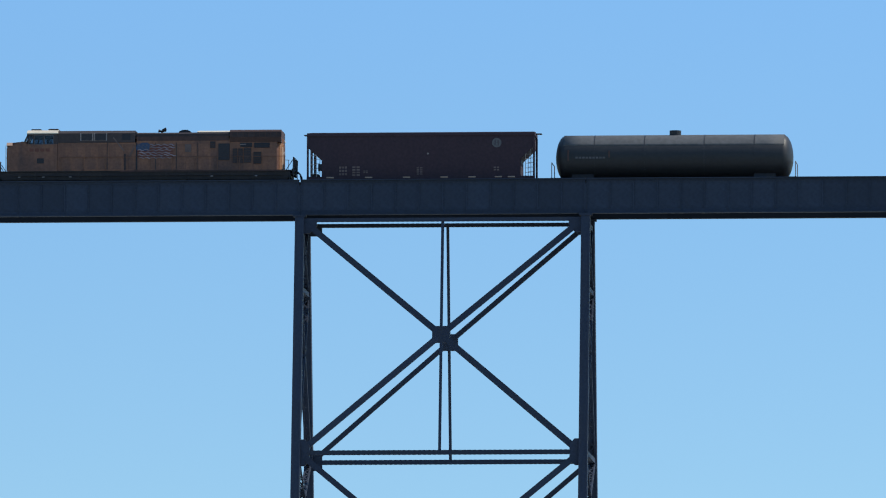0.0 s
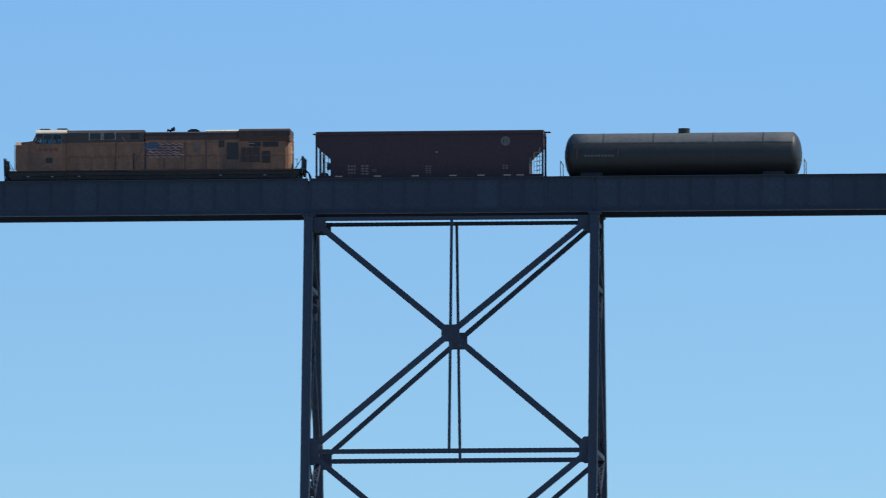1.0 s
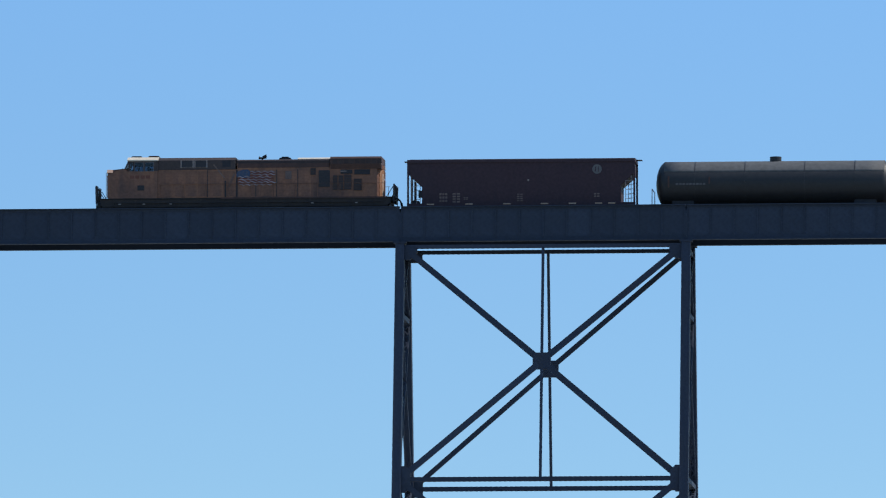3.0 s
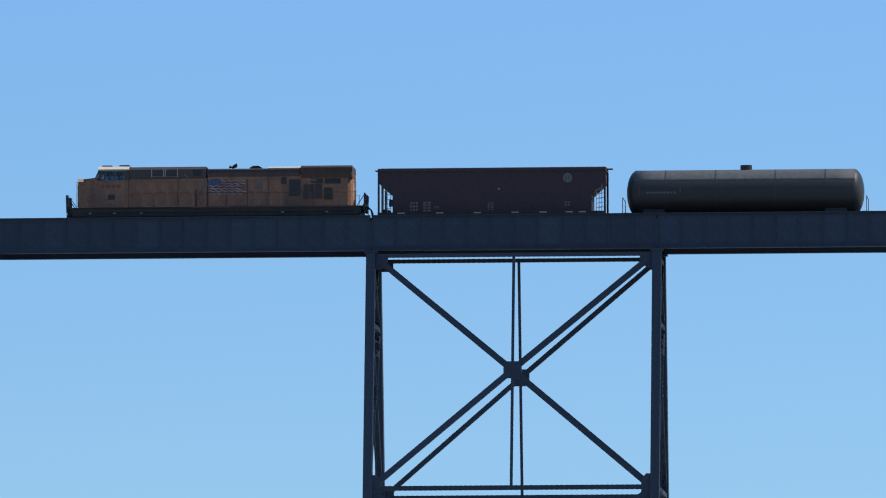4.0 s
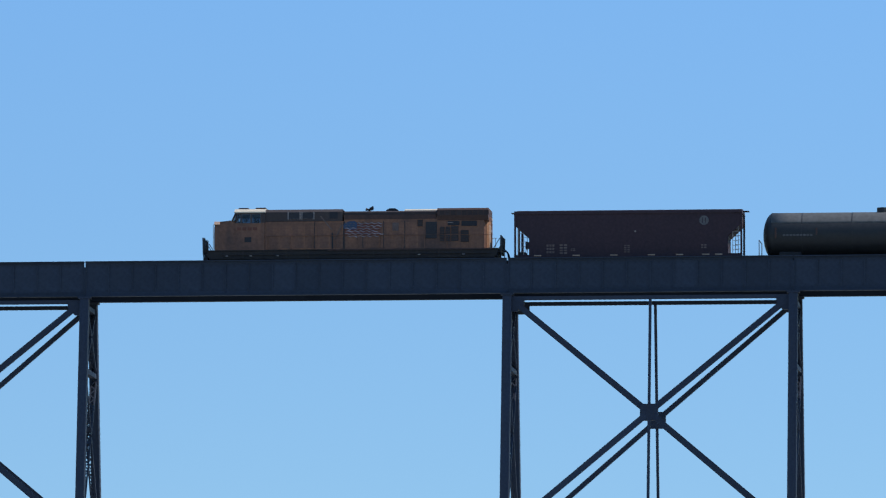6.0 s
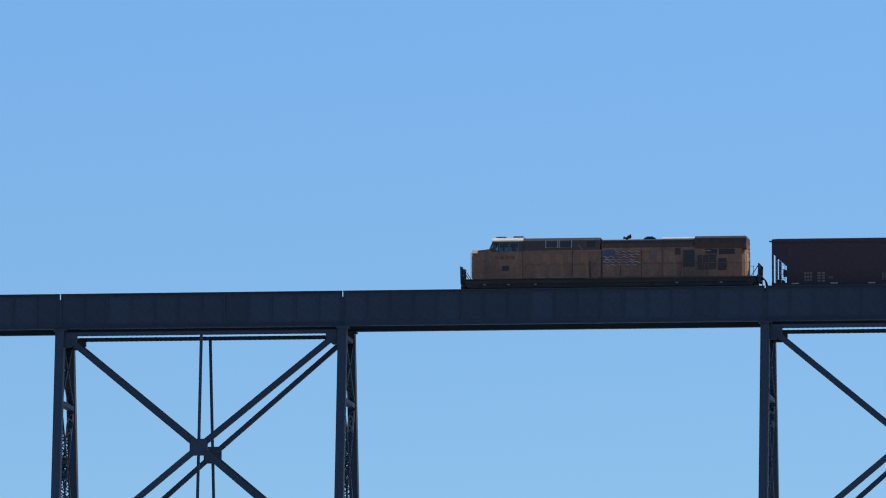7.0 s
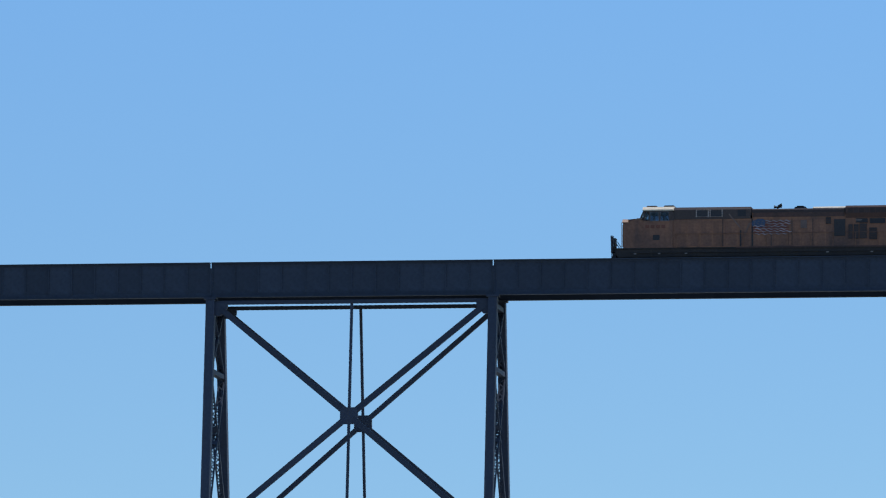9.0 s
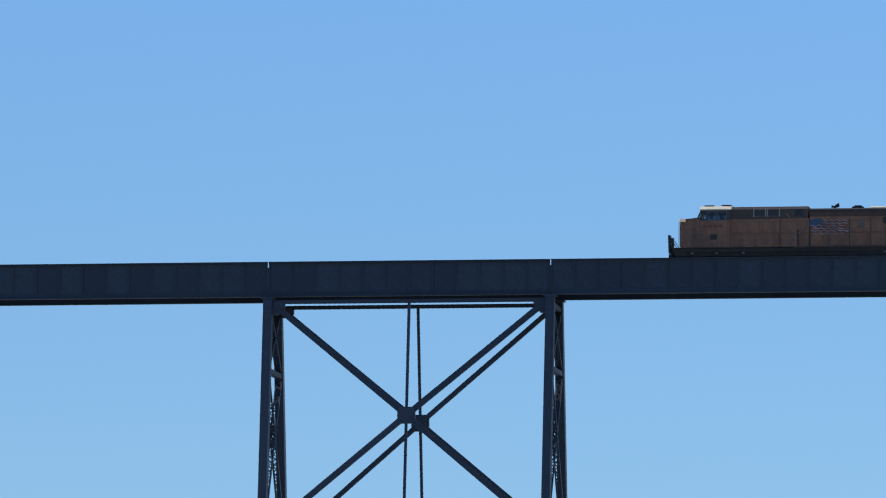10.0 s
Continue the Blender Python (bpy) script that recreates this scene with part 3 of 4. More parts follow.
section(bm, [(-1.58, 3.38), (1.58, 3.38), (1.58, 3.46), (1.05, 3.70), (-1.05, 3.70), (-1.58, 3.46)], -9.36, -7.10)
part("cab_roof", bm, M_CREAM, loco, "sun-bleached cream cab roof")
boxpart("cab_floor", loco, M_BLACK, -9.27, -7.3, -1.44, 1.44, 2.0, 2.06)
boxpart("cab_bulkhead", loco, M_GREY, -7.24, -7.17, -1.44, 1.44, 2.06, 3.37)
for s in (-1, 1):
    bm = bmesh.new()
    box(bm, -8.35, -7.85, s * 0.85 - 0.25, s * 0.85 + 0.25, 2.36, 2.48, 0.04)
    box(bm, -7.95, -7.82, s * 0.85 - 0.25, s * 0.85 + 0.25, 2.48, 3.06, 0.04)
    tube(bm, (-8.1, s * 0.85, 2.06), (-8.1, s * 0.85, 2.36), 0.06, 10)
    part("cab_seat", bm, M_BLACK, loco, "dark padded cab seat")
bm = bmesh.new()
prism(bm, [(-9.15, 2.06), (-8.75, 2.06), (-8.75, 2.62), (-8.92, 2.80), (-9.15, 2.80)], -1.2, 1.2, 0.02)
part("control_desk", bm, M_BLACK, loco)
# tan patch over the upper front of the nose, painted as sunlight
bm = bmesh.new()
section(bm, [(-S - 0.006, 2.57), (-S + 0.24, 2.80), (S - 0.24, 2.80), (S + 0.006, 2.57), (S - 0.05, 2.55), (-S + 0.05, 2.55)], FRONT - 0.01, FRONT + 0.40)
part("nose_cap", bm, M_REFL_LIT, nose, "tan patch painted as sunlight on the nose")
boxpart("anticlimber", loco, M_GRIME, -11.62, -11.385, -1.30, 1.30, 0.40, 0.86, 0.03)
boxpart("rear_anticlimber", loco, M_GRIME, 9.785, 10.0, -1.30, 1.30, 0.34, 0.80, 0.03)
for y in (-0.75, -0.45, 0.45, 0.75):
    bm = bmesh.new()
    pts = [Vector((10.0, y, 0.62)), Vector((10.22, y, 0.60)), Vector((10.36, y, 0.36)), Vector((10.42, y + 0.05, 0.05)), Vector((10.52, y + 0.1, -0.12))]
    for a, b in zip(pts, pts[1:]):
        tube(bm, a, b, 0.035, 8)
    part("air_hose", bm, M_BLACK, loco)
first = None
for i in range(13):
    if first is None:
        first = boxpart("sill_bracket", loco, M_GRIME, -10.4, -10.28, -1.545, -1.49, 0.06, 0.62, 0.01)
    else:
        shared("sill_bracket", first, loco, (i * 1.58, 0, 0))
bm = bmesh.new()
tube(bm, (-10.2, -1.555, 0.34), (9.2, -1.555, 0.34), 0.03, 8)
part("sill_pipe", bm, M_GRIME, loco)
first = None
for x in (-9.9, -8.15, -6.2, 4.05, 7.25):
    if first is None:
        first = boxpart("sill_reflector", loco, M_DIM, x - 0.09, x + 0.09, -1.60, -1.586, 0.22, 0.30, label="small pale reflector")
    else:
        shared("sill_reflector", first, loco, (x + 9.9, 0, 0))["label"] = "small pale reflector"
bm = bmesh.new()
box(bm, -9.15, -8.40, -0.75, 0.3, 3.69, 3.82, 0.04)
box(bm, -7.90, -7.14, -0.8, 0.5, 3.69, 3.83, 0.04)
part("roof_unit", bm, M_SOOT, loco)

# equipment hood behind the cab: yellow below, sooty above
bm = bmesh.new()
box(bm, -7.16, -1.40, -S + 0.02, S - 0.02, 0.69, 2.74, 0.02)
part("lower_hood", bm, M_YELLOW, loco)
bm = bmesh.new()
section(bm, [(-S, 2.742), (S, 2.742), (S, 3.42), (1.25, 3.62), (-1.25, 3.62), (-S, 3.42)], -7.10, -1.52)
upper = part("upper_hood", bm, M_GREY, loco, "soot-darkened grey upper hood")
for a, b in ((-5.42, -4.62), (-4.42, -3.62), (-2.46, -1.86)):
    boxpart("vent", upper, M_BLACK, a, b, -S - 0.012, -S + 0.02, 2.92, 3.38)
    if a < -3:
        bm = bmesh.new()
        for u0, u1, v0, v1 in ((a - 0.07, a, 2.88, 3.42), (b, b + 0.07, 2.88, 3.42), (a, b, 3.38, 3.392), (a, b, 2.908, 2.92)):
            box(bm, u0, u1, -S - 0.03, -S + 0.02, v0, v1)
        part("vent_frame", bm, M_DIM, upper, "pale metal vent frame")
bm = bmesh.new()
plate(bm, [(-1.40, 3.00), (-1.40, 3.44), (-1.54, 3.60), (-1.54, 3.00)][::-1], -1.3, 1.3)
part("hood_step", bm, M_GREY, loco)

# engine hood
bm = bmesh.new()
section(bm, [(-S + 0.02, 0.69), (S - 0.02, 0.69), (S - 0.02, 3.16), (-S + 0.02, 3.16)], -1.398, 5.30)
part("engine_hood", bm, M_YELLOW, loco, "streaked faded yellow engine hood")
bm = bmesh.new()
section(bm, [(-S, 3.162), (S, 3.162), (S - 0.02, 3.36), (1.20, 3.46), (-1.20, 3.46), (-S + 0.02, 3.36)], -1.40, 5.34)
part("hood_roof", bm, M_SOOT, loco, "sooty grey hood roof")
for k in (-1, 1):
    boxpart("upper_side_panel", loco, M_WING, -1.36, 5.29, k * (S - 0.012) - 0.012, k * (S - 0.012) + 0.012, 2.84, 3.158, 0.0, "soot-browned panel under the roof edge")
first = None
k = 0
x = -6.98
while x < 4.0:
    if x < -2.0 or x > -1.3:
        if first is None:
            first = boxpart("hood_door", loco, M_YELLOW, x, x + 0.86, -S + 0.012, -S + 0.04, 0.80, 2.62, 0.004)
            fx = x
        else:
            shared("hood_door", first, loco, (x - fx, 0, 0))
            shared("hood_door", first, loco, (x - fx, 2 * S - 0.052, 0))
    x += 0.915
boxpart("side_gap", loco, M_BLACK, -1.46, -1.36, -S - 0.004, -S + 0.04, 0.75, 2.7)
boxpart("side_gap", loco, M_BLACK, -2.30, -2.20, -S - 0.018, -S + 0.04, 0.75, 1.9)
for x in (-3.54, -0.04, 1.47, 2.98):
    boxpart("door_seam", loco, M_BLACK, x - 0.022, x + 0.022, -S - 0.006, -S + 0.04, 0.75, 2.7)
# raised roof panel; the sunlight on it is put into its cream colour
bm = bmesh.new()
section(bm, [(-1.22, 3.462), (1.22, 3.462), (1.22, 3.49), (0.86, 3.61), (-0.86, 3.61), (-1.22, 3.49)], 2.95, 5.30)
part("roof_panel", bm, M_CREAM, loco, "roof panel painted pale for the sun on it")
bm = bmesh.new()
box(bm, 1.55, 2.40, -0.55, 0.55, 3.462, 3.66, 0.05)
box(bm, 1.72, 2.22, -0.38, 0.38, 3.66, 3.74, 0.02)
part("exhaust_stack", bm, M_BLACK, loco, "soot-black exhaust stack")
bm = bmesh.new()
tube(bm, (0.30, -0.2, 3.44), (0.30, -0.2, 3.70), 0.07)
box(bm, 0.18, 0.48, -0.5, 0.1, 3.62, 3.70, 0.02)
for dy, x0, x1, z0, z1 in ((-0.30, 0.34, 0.64, 3.72, 3.80), (-0.12, 0.26, 0.06, 3.64, 3.68), (0.06, 0.34, 0.58, 3.70, 3.74)):
    tube(bm, (x0, -0.2 + dy, z0), (x1, -0.2 + dy, z1), 0.05, 10, 0.12)
part("horn", bm, M_BLACK, loco, "three-chime air horn")
bm = bmesh.new()
tube(bm, (-3.9, 0.2, 3.6), (-3.9, 0.2, 3.68), 0.18, 12)
part("antenna_dome", bm, M_GREY, loco)

# radiator section with its overhanging wings
bm = bmesh.new()
W2 = S - 0.02
plan = [(5.302, -W2), (BACK - 0.42, -W2), (BACK, -W2 + 0.95), (BACK, W2 - 0.95), (BACK - 0.42, W2), (5.302, W2)]
low = [bm.verts.new((x, y, 0.69)) for x, y in plan]
top = [bm.verts.new((x, y, 3.0)) for x, y in plan]
bm.faces.new(low[::-1])
bm.faces.new(top)
for i in range(6):
    bm.faces.new((low[i], low[(i + 1) % 6], top[(i + 1) % 6], top[i]))
rad = part("radiator_body", bm, M_YELLOW, loco)
bm = bmesh.new()
section(bm, [(-S, 2.72), (-S + 0.1, 2.70), (S - 0.1, 2.70), (S, 2.72), (1.66, 3.04), (1.66, 3.46), (1.52, 3.60), (-1.52, 3.60), (-1.66, 3.46), (-1.66, 3.04)], 5.36, BACK - 0.10)
part("radiator_wing", bm, M_WING, loco, "sooty overhanging radiator wing")
for i in range(9):
    a = 5.55 + i * 0.40
    boxpart("radiator_screen", loco, M_SOOT, a, a + 0.34, -1.675, -1.655, 3.08, 3.42)
for a, b, z0, z1 in ((3.92, 4.30, 2.30, 2.78), (4.52, 5.32, 1.42, 2.62), (5.55, 5.86, 1.20, 2.25), (5.96, 6.28, 1.20, 2.25), (6.36, 6.88, 1.22, 2.30),
                     (6.10, 6.95, 2.36, 2.66), (7.10, 8.22, 2.30, 2.66), (7.05, 7.62, 1.15, 2.0)):
    grille = boxpart("grille", loco, M_BLACK if b - a > 0.7 else M_SOOT, a, b, -S - 0.035, -S + 0.05, z0, z1, 0.008)
    n = int((z1 - z0) / 0.16)
    for i in range(n):
        boxpart("louvre", grille, M_BLACK, a + 0.02, b - 0.02, -S - 0.055, -S - 0.03, z0 + 0.04 + i * (z1 - z0) / n, z0 + 0.09 + i * (z1 - z0) / n)
boxpart("inspection_plate", loco, M_DIM, 6.08, 6.52, -S - 0.06, -S - 0.056, 2.52, 2.57)
# panel and stripe that carry the sunlit hood end in their colour
for s in (-1, 1):
    bm = bmesh.new()
    beam(bm, (BACK - 0.13, s * (-W2 + 0.62), 0.74), (BACK - 0.13, s * (-W2 + 0.62), 2.66), 0.02, 0.60, (0.915, s * -0.404, 0))
    part("end_panel", bm, M_REAR, rad, "end panel in yellow brightened for sunlight")
    bm = bmesh.new()
    beam(bm, (BACK - 0.055, s * (-W2 + 0.765), 0.80), (BACK - 0.055, s * (-W2 + 0.765), 2.40), 0.02, 0.26, (0.915, s * -0.404, 0))
    part("end_stripe", bm, M_REFL_LIT, rad, "pale stripe painted as strong sun on the hood end")
boxpart("rear_door", loco, M_YELLOW, BACK - 0.01, BACK + 0.03, -0.4, 0.4, 0.75, 2.6, 0.01)
boxpart("rear_lamp", loco, M_WHITE, BACK - 0.02, BACK + 0.05, -0.52, -0.42, 1.92, 2.08, 0.01, "white rear marker lamp")
boxpart("rear_light", loco, M_WHITE, BACK + 0.0, BACK + 0.07, -0.2, 0.2, 2.75, 2.95, 0.02)

# painted flag on the hood side: blue field and waving stripes
FX0, FX1, FZ = -1.42, 1.34, 2.60


def scallop(bm, x0, w, z, rise, thick):
    """A short waving dash of paint, thin at its ends."""
    n = 8
    top, low = [], []
    for j in range(n + 1):
        u = j / n
        zz = z + rise * math.sin(2 * math.pi * u)
        h = thick * (0.35 + 0.65 * math.sin(math.pi * u))
        top.append((x0 + w * u, zz + h / 2))
        low.append((x0 + w * u, zz - h / 2))
    plate(bm, low + top[::-1], -S - 0.030, -S - 0.014)


random.seed(11)
for i in range(6):
    z0 = FZ - 0.06 - i * 0.185
    x = -0.46 if i < 2 else FX0 + 0.10 + 0.10 * (i % 2)
    while x < FX1 - 0.30:
        w = random.uniform(0.40, 0.52)
        bm = bmesh.new()
        scallop(bm, x, w, z0 + random.uniform(-0.02, 0.02), 0.045, random.uniform(0.06, 0.095))
        part("flag_stripe", bm, M_STRIPE, loco, "faded painted flag stripe")
        x += w + random.uniform(-0.02, 0.05)
for i in range(5):
    z0 = FZ - 0.15 - i * 0.185
    xa = -0.46 if i < 2 else FX0 + 0.05
    boxpart("flag_band", loco, M_RED, xa, FX1 - 0.1, -S - 0.012, -S + 0.021, z0 - 0.045, z0 + 0.045, 0.0, "faded red flag band")
bm = bmesh.new()
pts = [(FX0, FZ - 0.40), (-0.85, FZ - 0.50), (-0.50, FZ - 0.44), (-0.44, FZ - 0.02), (-0.62, FZ + 0.12), (-1.02, FZ + 0.10), (FX0 + 0.08, FZ - 0.02), (FX0 - 0.04, FZ - 0.2)]
plate(bm, pts, -S - 0.026, -S - 0.010)
part("flag_field", bm, M_BLUE, loco, "faded blue flag field")
random.seed(12)
for i in range(9):
    x, z = -1.26 + (i % 3) * 0.26 + random.uniform(-0.05, 0.05), FZ - 0.04 - (i // 3) * 0.14
    boxpart("flag_spot", loco, M_MARK, x, x + 0.10, -S - 0.034, -S - 0.024, z - 0.05, z, 0.0, "pale speck on the flag field")
boxpart("hood_emblem", loco, M_FADE, 2.10, 2.55, -S - 0.026, -S - 0.014, 2.00, 2.58, 0.0, "faded plain emblem panel")
for p, q, wide, mat in (((-1.98, 1.42), (-1.50, 2.52), 0.05, M_FADE), ((-3.10, 3.10), (-2.30, 2.12), 0.08, M_FADE), ((-2.10, 1.42), (-1.62, 2.40), 0.05, M_FADE)):
    bm = bmesh.new()
    beam(bm, (p[0], -S - 0.02, p[1]), (q[0], -S - 0.02, q[1]), 0.012, wide, (0, 1, 0))
    part("wing_stripe", bm, mat, loco, "faded pale wing stripe")

# side railings, fuel tank, bogies
for s in (-1, 1):
    bm = bmesh.new()
    tube(bm, (-7.0, s * 1.54, 1.68), (9.4, s * 1.54, 1.68), 0.016, 6)
    part("handrail", bm, M_YELLOW, loco)
    first = None
    for i in range(11):
        x = -6.9 + i * 1.62
        if first is None:
            bm = bmesh.new()
            tube(bm, (x, s * 1.54, 0.69), (x, s * 1.54, 1.68), 0.02, 6)
            first, fx = part("stanchion", bm, M_YELLOW, loco), x
        else:
            shared("stanchion", first, loco, (x - fx, 0, 0))
bm = bmesh.new()
section(bm, [(-1.40, 0.02), (-1.40, -0.45), (-1.15, -0.72), (1.15, -0.72), (1.40, -0.45), (1.40, 0.02)], -3.6, 2.2)
part("fuel_tank", bm, M_BLACK, loco)
truck(loco, -7.2, 3, 1.88, 0.53)
truck(loco, 5.6, 3, 1.88, 0.53)
settle(loco, -1.0, RAIL_Z)
for o in loco.children:         # the body rides high on its springs
    if not o.name.startswith(("bogie_frame", "coupler")):
        o.matrix_parent_inverse = Matrix.Translation((1.0, 0, -RAIL_Z + 0.12))
tagged(loco, "faded yellow diesel locomotive with sooty grey roof on the track", "locomotive")


# ---- hopper car ----
hopper = new("hopper_car")
H0, H1 = 10.92, 27.36
HS = 1.50
bm = bmesh.new()
prism(bm, [(H0 + 0.10, 3.36), (H0 + 0.12, 2.34), (11.98, 1.52), (11.98, 0.12), (26.34, 0.12), (26.34, 1.52), (H1 - 0.12, 2.34), (H1 - 0.10, 3.36)], -HS, HS, 0.03)
part("body", bm, M_OXIDE, hopper, "dark oxide-red hopper body")
bm = bmesh.new()
section(bm, [(-HS - 0.07, 3.22), (HS + 0.07, 3.22), (HS + 0.07, 3.42), (0.9, 3.50), (-0.9, 3.50), (-HS - 0.07, 3.42)], H0, H1)
part("roof", bm, M_OXIDE, hopper, "soot-darkened roof")
boxpart("running_board", hopper, M_SOOT, H0 + 0.1, H1 - 0.1, -0.45, 0.45, 3.535, 3.565)
for x0, x1 in ((H0 - 0.32, H0 - 0.002), (H1 + 0.002, H1 + 0.42)):
    boxpart("end_step", hopper, M_SOOT, x0, x1, -0.45, 0.45, 3.40, 3.43)
for i in range(8):
    boxpart("roof_hatch", hopper, M_SOOT, 11.6 + i * 1.97, 13.2 + i * 1.97, -0.36, 0.36, 3.49, 3.545, 0.01)
boxpart("side_sill", hopper, M_OXIDE, H0 - 0.02, H1 + 0.02, -HS - 0.06, -HS + 0.06, 0.10, 0.28)
boxpart("side_sill", hopper, M_OXIDE, H0 - 0.02, H1 + 0.02, HS - 0.06, HS + 0.06, 0.10, 0.28)
boxpart("center_sill", hopper, M_BLACK, H0 - 0.1, H1 + 0.1, -0.3, 0.3, -0.25, 0.12)
for x, o in ((H0 + 0.06, 1), (H1 - 0.06, -1)):
    for s in (-1, 1):
        boxpart("corner_post", hopper, M_OXIDE, x - 0.07, x + 0.07, s * 1.46 - 0.07, s * 1.46 + 0.07, 0.28, 3.22)
        bm = bmesh.new()
        for xx in (x + o * 0.22, x + o * 0.62):
            tube(bm, (xx, s * 1.46, 0.28), (xx, s * 1.46, 2.30 - 0.4 * abs(xx - x)), 0.025, 6)
        for i in range(5):
            tube(bm, (x + o * 0.22, s * 1.46, 0.52 + i * 0.33), (x + o * 0.62, s * 1.46, 0.52 + i * 0.33), 0.018, 6)
        part("ladder", bm, M_DIM, hopper, "pale steel end ladder")
    boxpart("end_platform", hopper, M_RUST, min(x, x + o * 1.0), max(x, x + o * 1.0), -1.40, 1.40, 0.12, 0.18)
    coupler(hopper, x - o * 0.10, -o)
bm = bmesh.new()
tube(bm, (11.72, -1.18, 0.98), (11.80, -1.18, 0.98), 0.28, 20)
tube(bm, (11.79, -1.18, 0.98), (12.02, -1.18, 0.98), 0.05, 8)
part("brake_wheel", bm, M_BLACK, hopper)
boxpart("brake_gear_box", hopper, M_BLACK, 11.80, 12.02, -1.40, -1.00, 0.74, 1.22, 0.05)
boxpart("brake_cylinder", hopper, M_BLACK, 11.22, 11.80, -1.2, -0.6, 0.20, 0.52, 0.08)
for k in (-1, 1):
    boxpart("inner_post", hopper, M_OXIDE, 11.18, 11.32, k * 1.30 - 0.06, k * 1.30 + 0.06, 0.19, 2.10)
for i in range(3):
    x = 13.3 + i * 4.0
    bm = bmesh.new()
    prism(bm, [(x, 0.12), (x + 1.15, -0.62), (x + 2.45, -0.62), (x + 3.6, 0.12)], -1.25, 1.25, 0.02)
    part("outlet_chute", bm, M_OXIDE, hopper)
bm = bmesh.new()
tube(bm, (24.62, -HS - 0.012, 2.68), (24.62, -HS + 0.01, 2.68), 0.34, 32)
emblem = part("round_emblem", bm, M_MARK, hopper, "faded pale round emblem")
for x in (24.50, 24.72):
    boxpart("emblem_bar", emblem, M_OXIDE, x - 0.028, x + 0.028, -HS - 0.018, -HS - 0.010, 2.50, 2.86)
bm = bmesh.new()
tube(bm, (19.66, -HS - 0.012, 1.92), (19.66, -HS + 0.01, 1.92), 0.07, 12)
part("round_mark", bm, M_DIM, hopper)
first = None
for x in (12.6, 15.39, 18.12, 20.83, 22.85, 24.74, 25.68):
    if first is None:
        first = boxpart("reflector", hopper, M_REFL_LIT, x - 0.26, x + 0.26, -HS - 0.075, -HS - 0.061, 0.17, 0.26, 0.0, "pale yellow reflector strip")
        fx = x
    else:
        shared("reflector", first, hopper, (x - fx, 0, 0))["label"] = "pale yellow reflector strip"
for x, z, w, h, r, c in ((13.25, 1.02, 0.62, 0.72, 3, 3), (14.20, 1.02, 0.62, 0.76, 4, 2), (18.85, 0.94, 0.48, 0.60, 4, 2), (24.40, 0.95, 0.45, 0.35, 2, 2), (15.0, 0.72, 0.36, 0.22, 2, 2)):
    bars("stencil", hopper, x, z, -HS - 0.001, w, h, r, c, M_FADE, "plain bar of faded stencilling")
truck(hopper, 13.0, 2, 1.78, 0.46)
truck(hopper, 25.3, 2, 1.78, 0.46)
settle(hopper, 19.1, RAIL_Z)
tagged(hopper, "dark oxide-red covered hopper car with sloped ends", "freight car")


# ---- tank car ----
tank = new("tank_car")
T0, T1, TR, TZ = 28.80, 45.9, 1.66, 1.62
bm = bmesh.new()
n, rings = 48, []
prof = [(T0 + 0.75 * (1 - math.cos(a)), TR * math.sin(a)) for a in [math.pi / 2 * i / 8 for i in range(1, 9)]]
prof += [(T0 + 0.75 + (T1 - T0 - 1.5) * i / 6, TR) for i in range(1, 6)]
prof += [(T1 - (px - T0), pr) for px, pr in prof[7::-1]]
for px, pr in prof:
    rings.append([bm.verts.new((px, pr * math.cos(2 * math.pi * i / n), TZ + pr * math.sin(2 * math.pi * i / n))) for i in range(n)])
for a, b in zip(rings, rings[1:]):
    for i in range(n):
        bm.faces.new((a[i], a[(i + 1) % n], b[(i + 1) % n], b[i]))
bm.faces.new(rings[0][::-1])
bm.faces.new(rings[-1])
part("tank_shell", bm, M_TANK, tank, "grimy gloss-black tank shell", smooth=True)
# thin skin added for the light band along the top of the shell
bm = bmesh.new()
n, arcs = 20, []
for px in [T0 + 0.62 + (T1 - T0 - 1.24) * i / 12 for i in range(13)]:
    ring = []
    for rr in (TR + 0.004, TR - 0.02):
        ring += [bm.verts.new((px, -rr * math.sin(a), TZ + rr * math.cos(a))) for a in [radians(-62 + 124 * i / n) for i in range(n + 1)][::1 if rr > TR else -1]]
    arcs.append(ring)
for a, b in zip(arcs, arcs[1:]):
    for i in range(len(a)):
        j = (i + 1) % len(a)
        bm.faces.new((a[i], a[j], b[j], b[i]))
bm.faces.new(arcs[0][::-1])
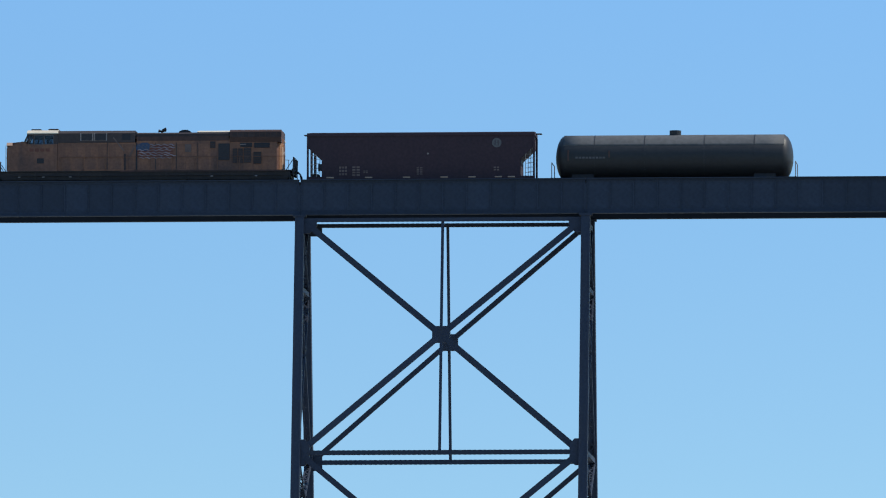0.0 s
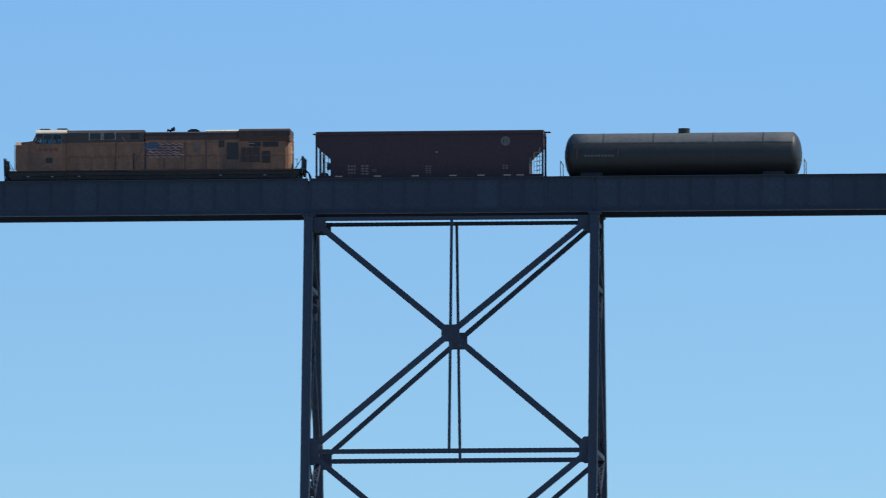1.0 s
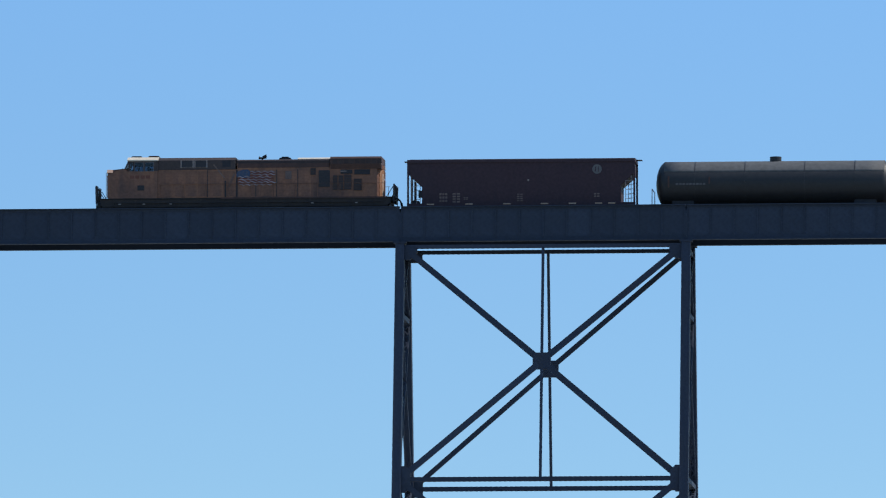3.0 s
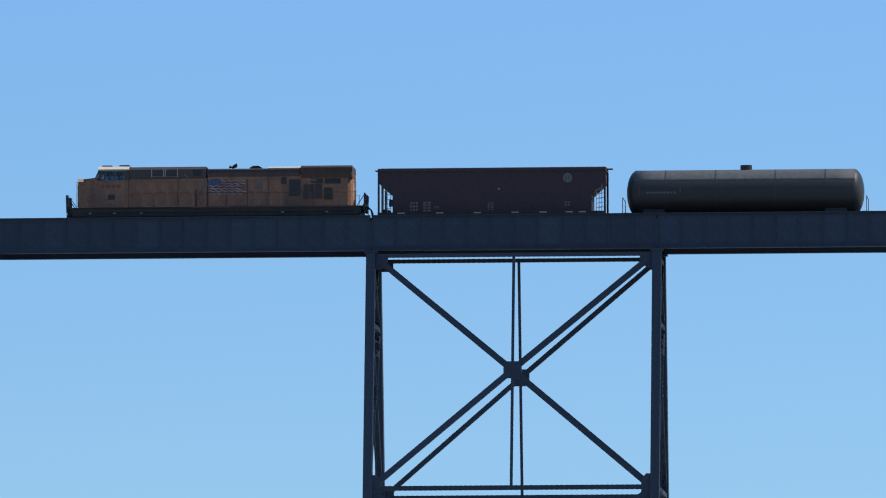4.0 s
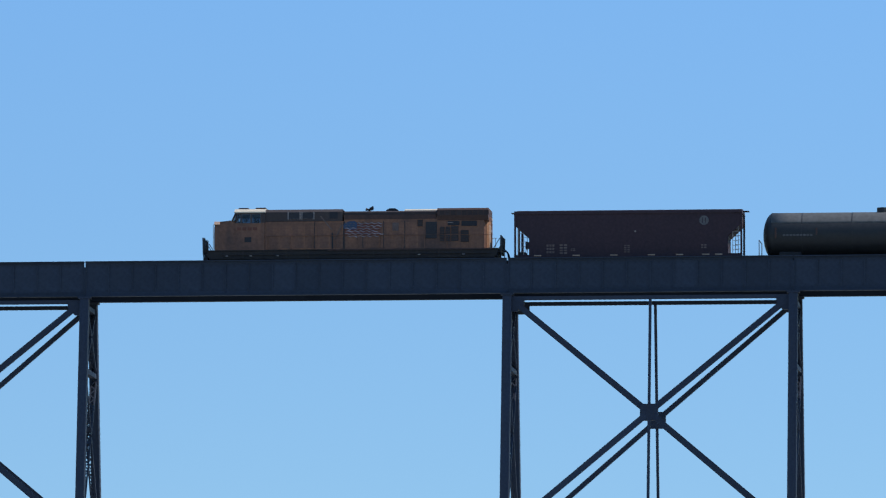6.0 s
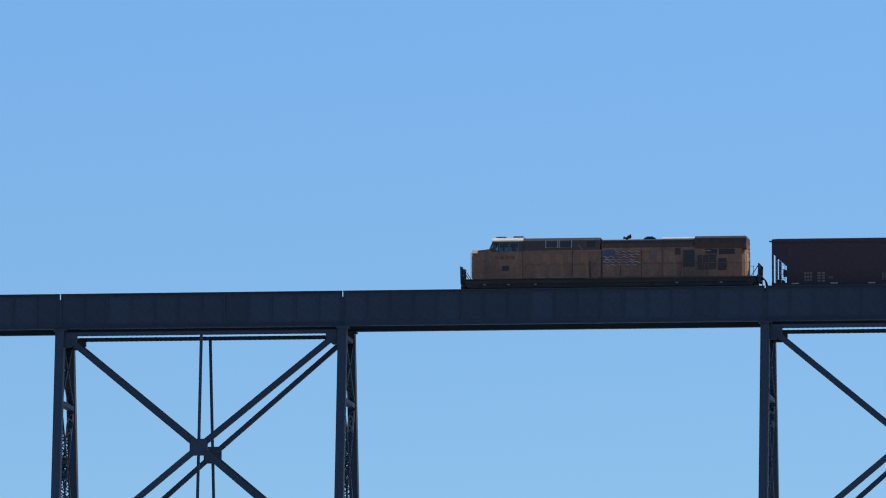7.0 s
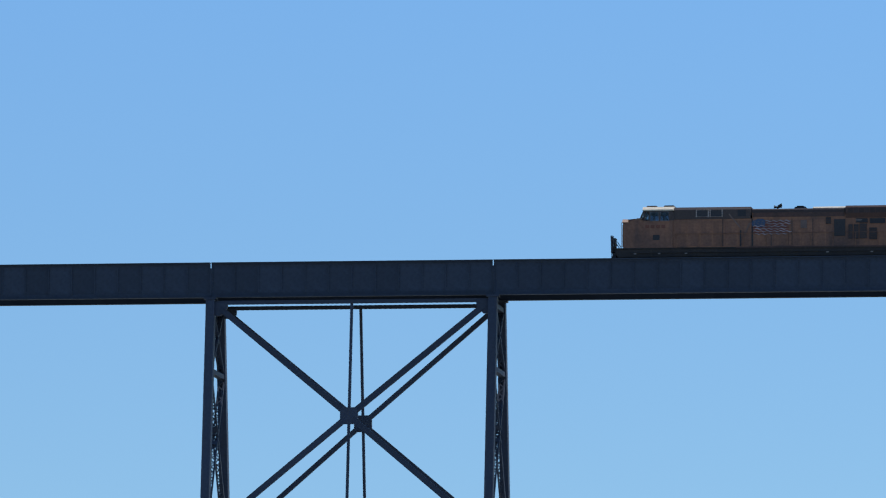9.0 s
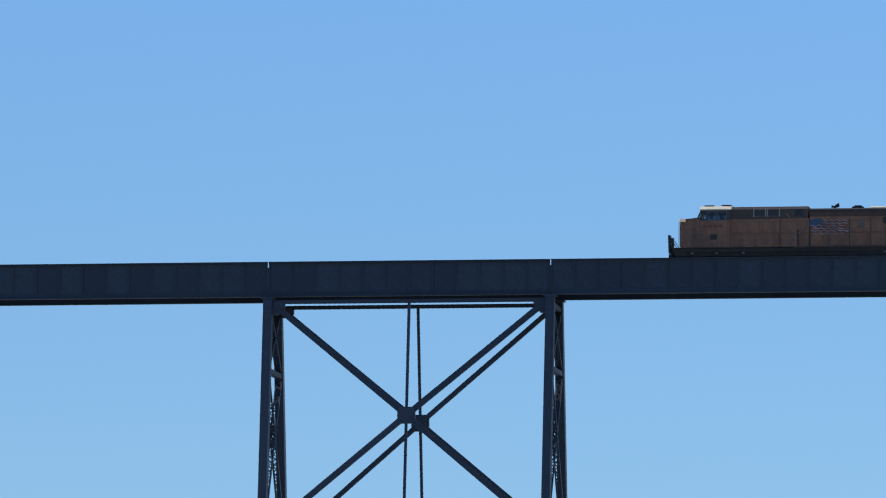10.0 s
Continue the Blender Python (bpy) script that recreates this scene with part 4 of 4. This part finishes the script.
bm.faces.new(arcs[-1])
part("top_course", bm, M_TANK_LIT, tank, "paler upper course with sunlight in its grey", smooth=True)
for x in (31.6, 35.2, 39.5, 43.1):
    bm = bmesh.new()
    tube(bm, (x, 0, TZ), (x + 0.09, 0, TZ), TR + 0.012, 48)
    part("tank_band", bm, M_TANK, tank)
bm = bmesh.new()
tube(bm, (37.4, 0, TZ + TR - 0.05), (37.4, 0, TZ + TR + 0.32), 0.42, 20)
part("manway", bm, M_TANK, tank)
for x, o in ((T0, 1), (T1, -1)):
    bm = bmesh.new()
    box(bm, min(x - o * 0.15, x + o * 3.0), max(x - o * 0.15, x + o * 3.0), -0.35, 0.35, -0.28, 0.14, 0.02)
    box(bm, min(x + o * 1.2, x + o * 2.8), max(x + o * 1.2, x + o * 2.8), -1.1, 1.1, -0.1, 0.42, 0.04)
    part("stub_sill", bm, M_BLACK, tank)
    bm = bmesh.new()
    for y in (-1.45, 1.45):
        tube(bm, (x - o * 0.22, y, 0.10), (x - o * 0.22, y, 1.22), 0.035, 6)
    tube(bm, (x - o * 0.22, -1.45, 1.2), (x - o * 0.22, 1.45, 1.2), 0.03, 6)
    part("end_rail", bm, M_DIM, tank, "pale steel end railing")
    boxpart("end_platform", tank, M_BLACK, min(x - o * 0.3, x + o * 0.5), max(x - o * 0.3, x + o * 0.5), -1.5, 1.5, 0.05, 0.11)
    coupler(tank, x - o * 0.15, -o)
bars("stencil", tank, T0 + 1.5, TZ - 0.02, -TR - 0.012, 2.2, 0.22, 1, 9, M_MARK, "plain bar of faded stencilling")
for x, z0, z1 in ((T0 + 0.98, 1.30, 2.10), (T0 + 3.92, 1.55, 2.05)):
    boxpart("placard", tank, M_WING, x - 0.06, x + 0.06, -TR - 0.016, -TR + 0.12, z0, z1, 0.01, "narrow dark tan placard")
truck(tank, 31.0, 2, 1.78, 0.46)
truck(tank, 43.7, 2, 1.78, 0.46)
settle(tank, 37.4, RAIL_Z)
tagged(tank, "grimy black railway tank car with domed ends", "tank car")
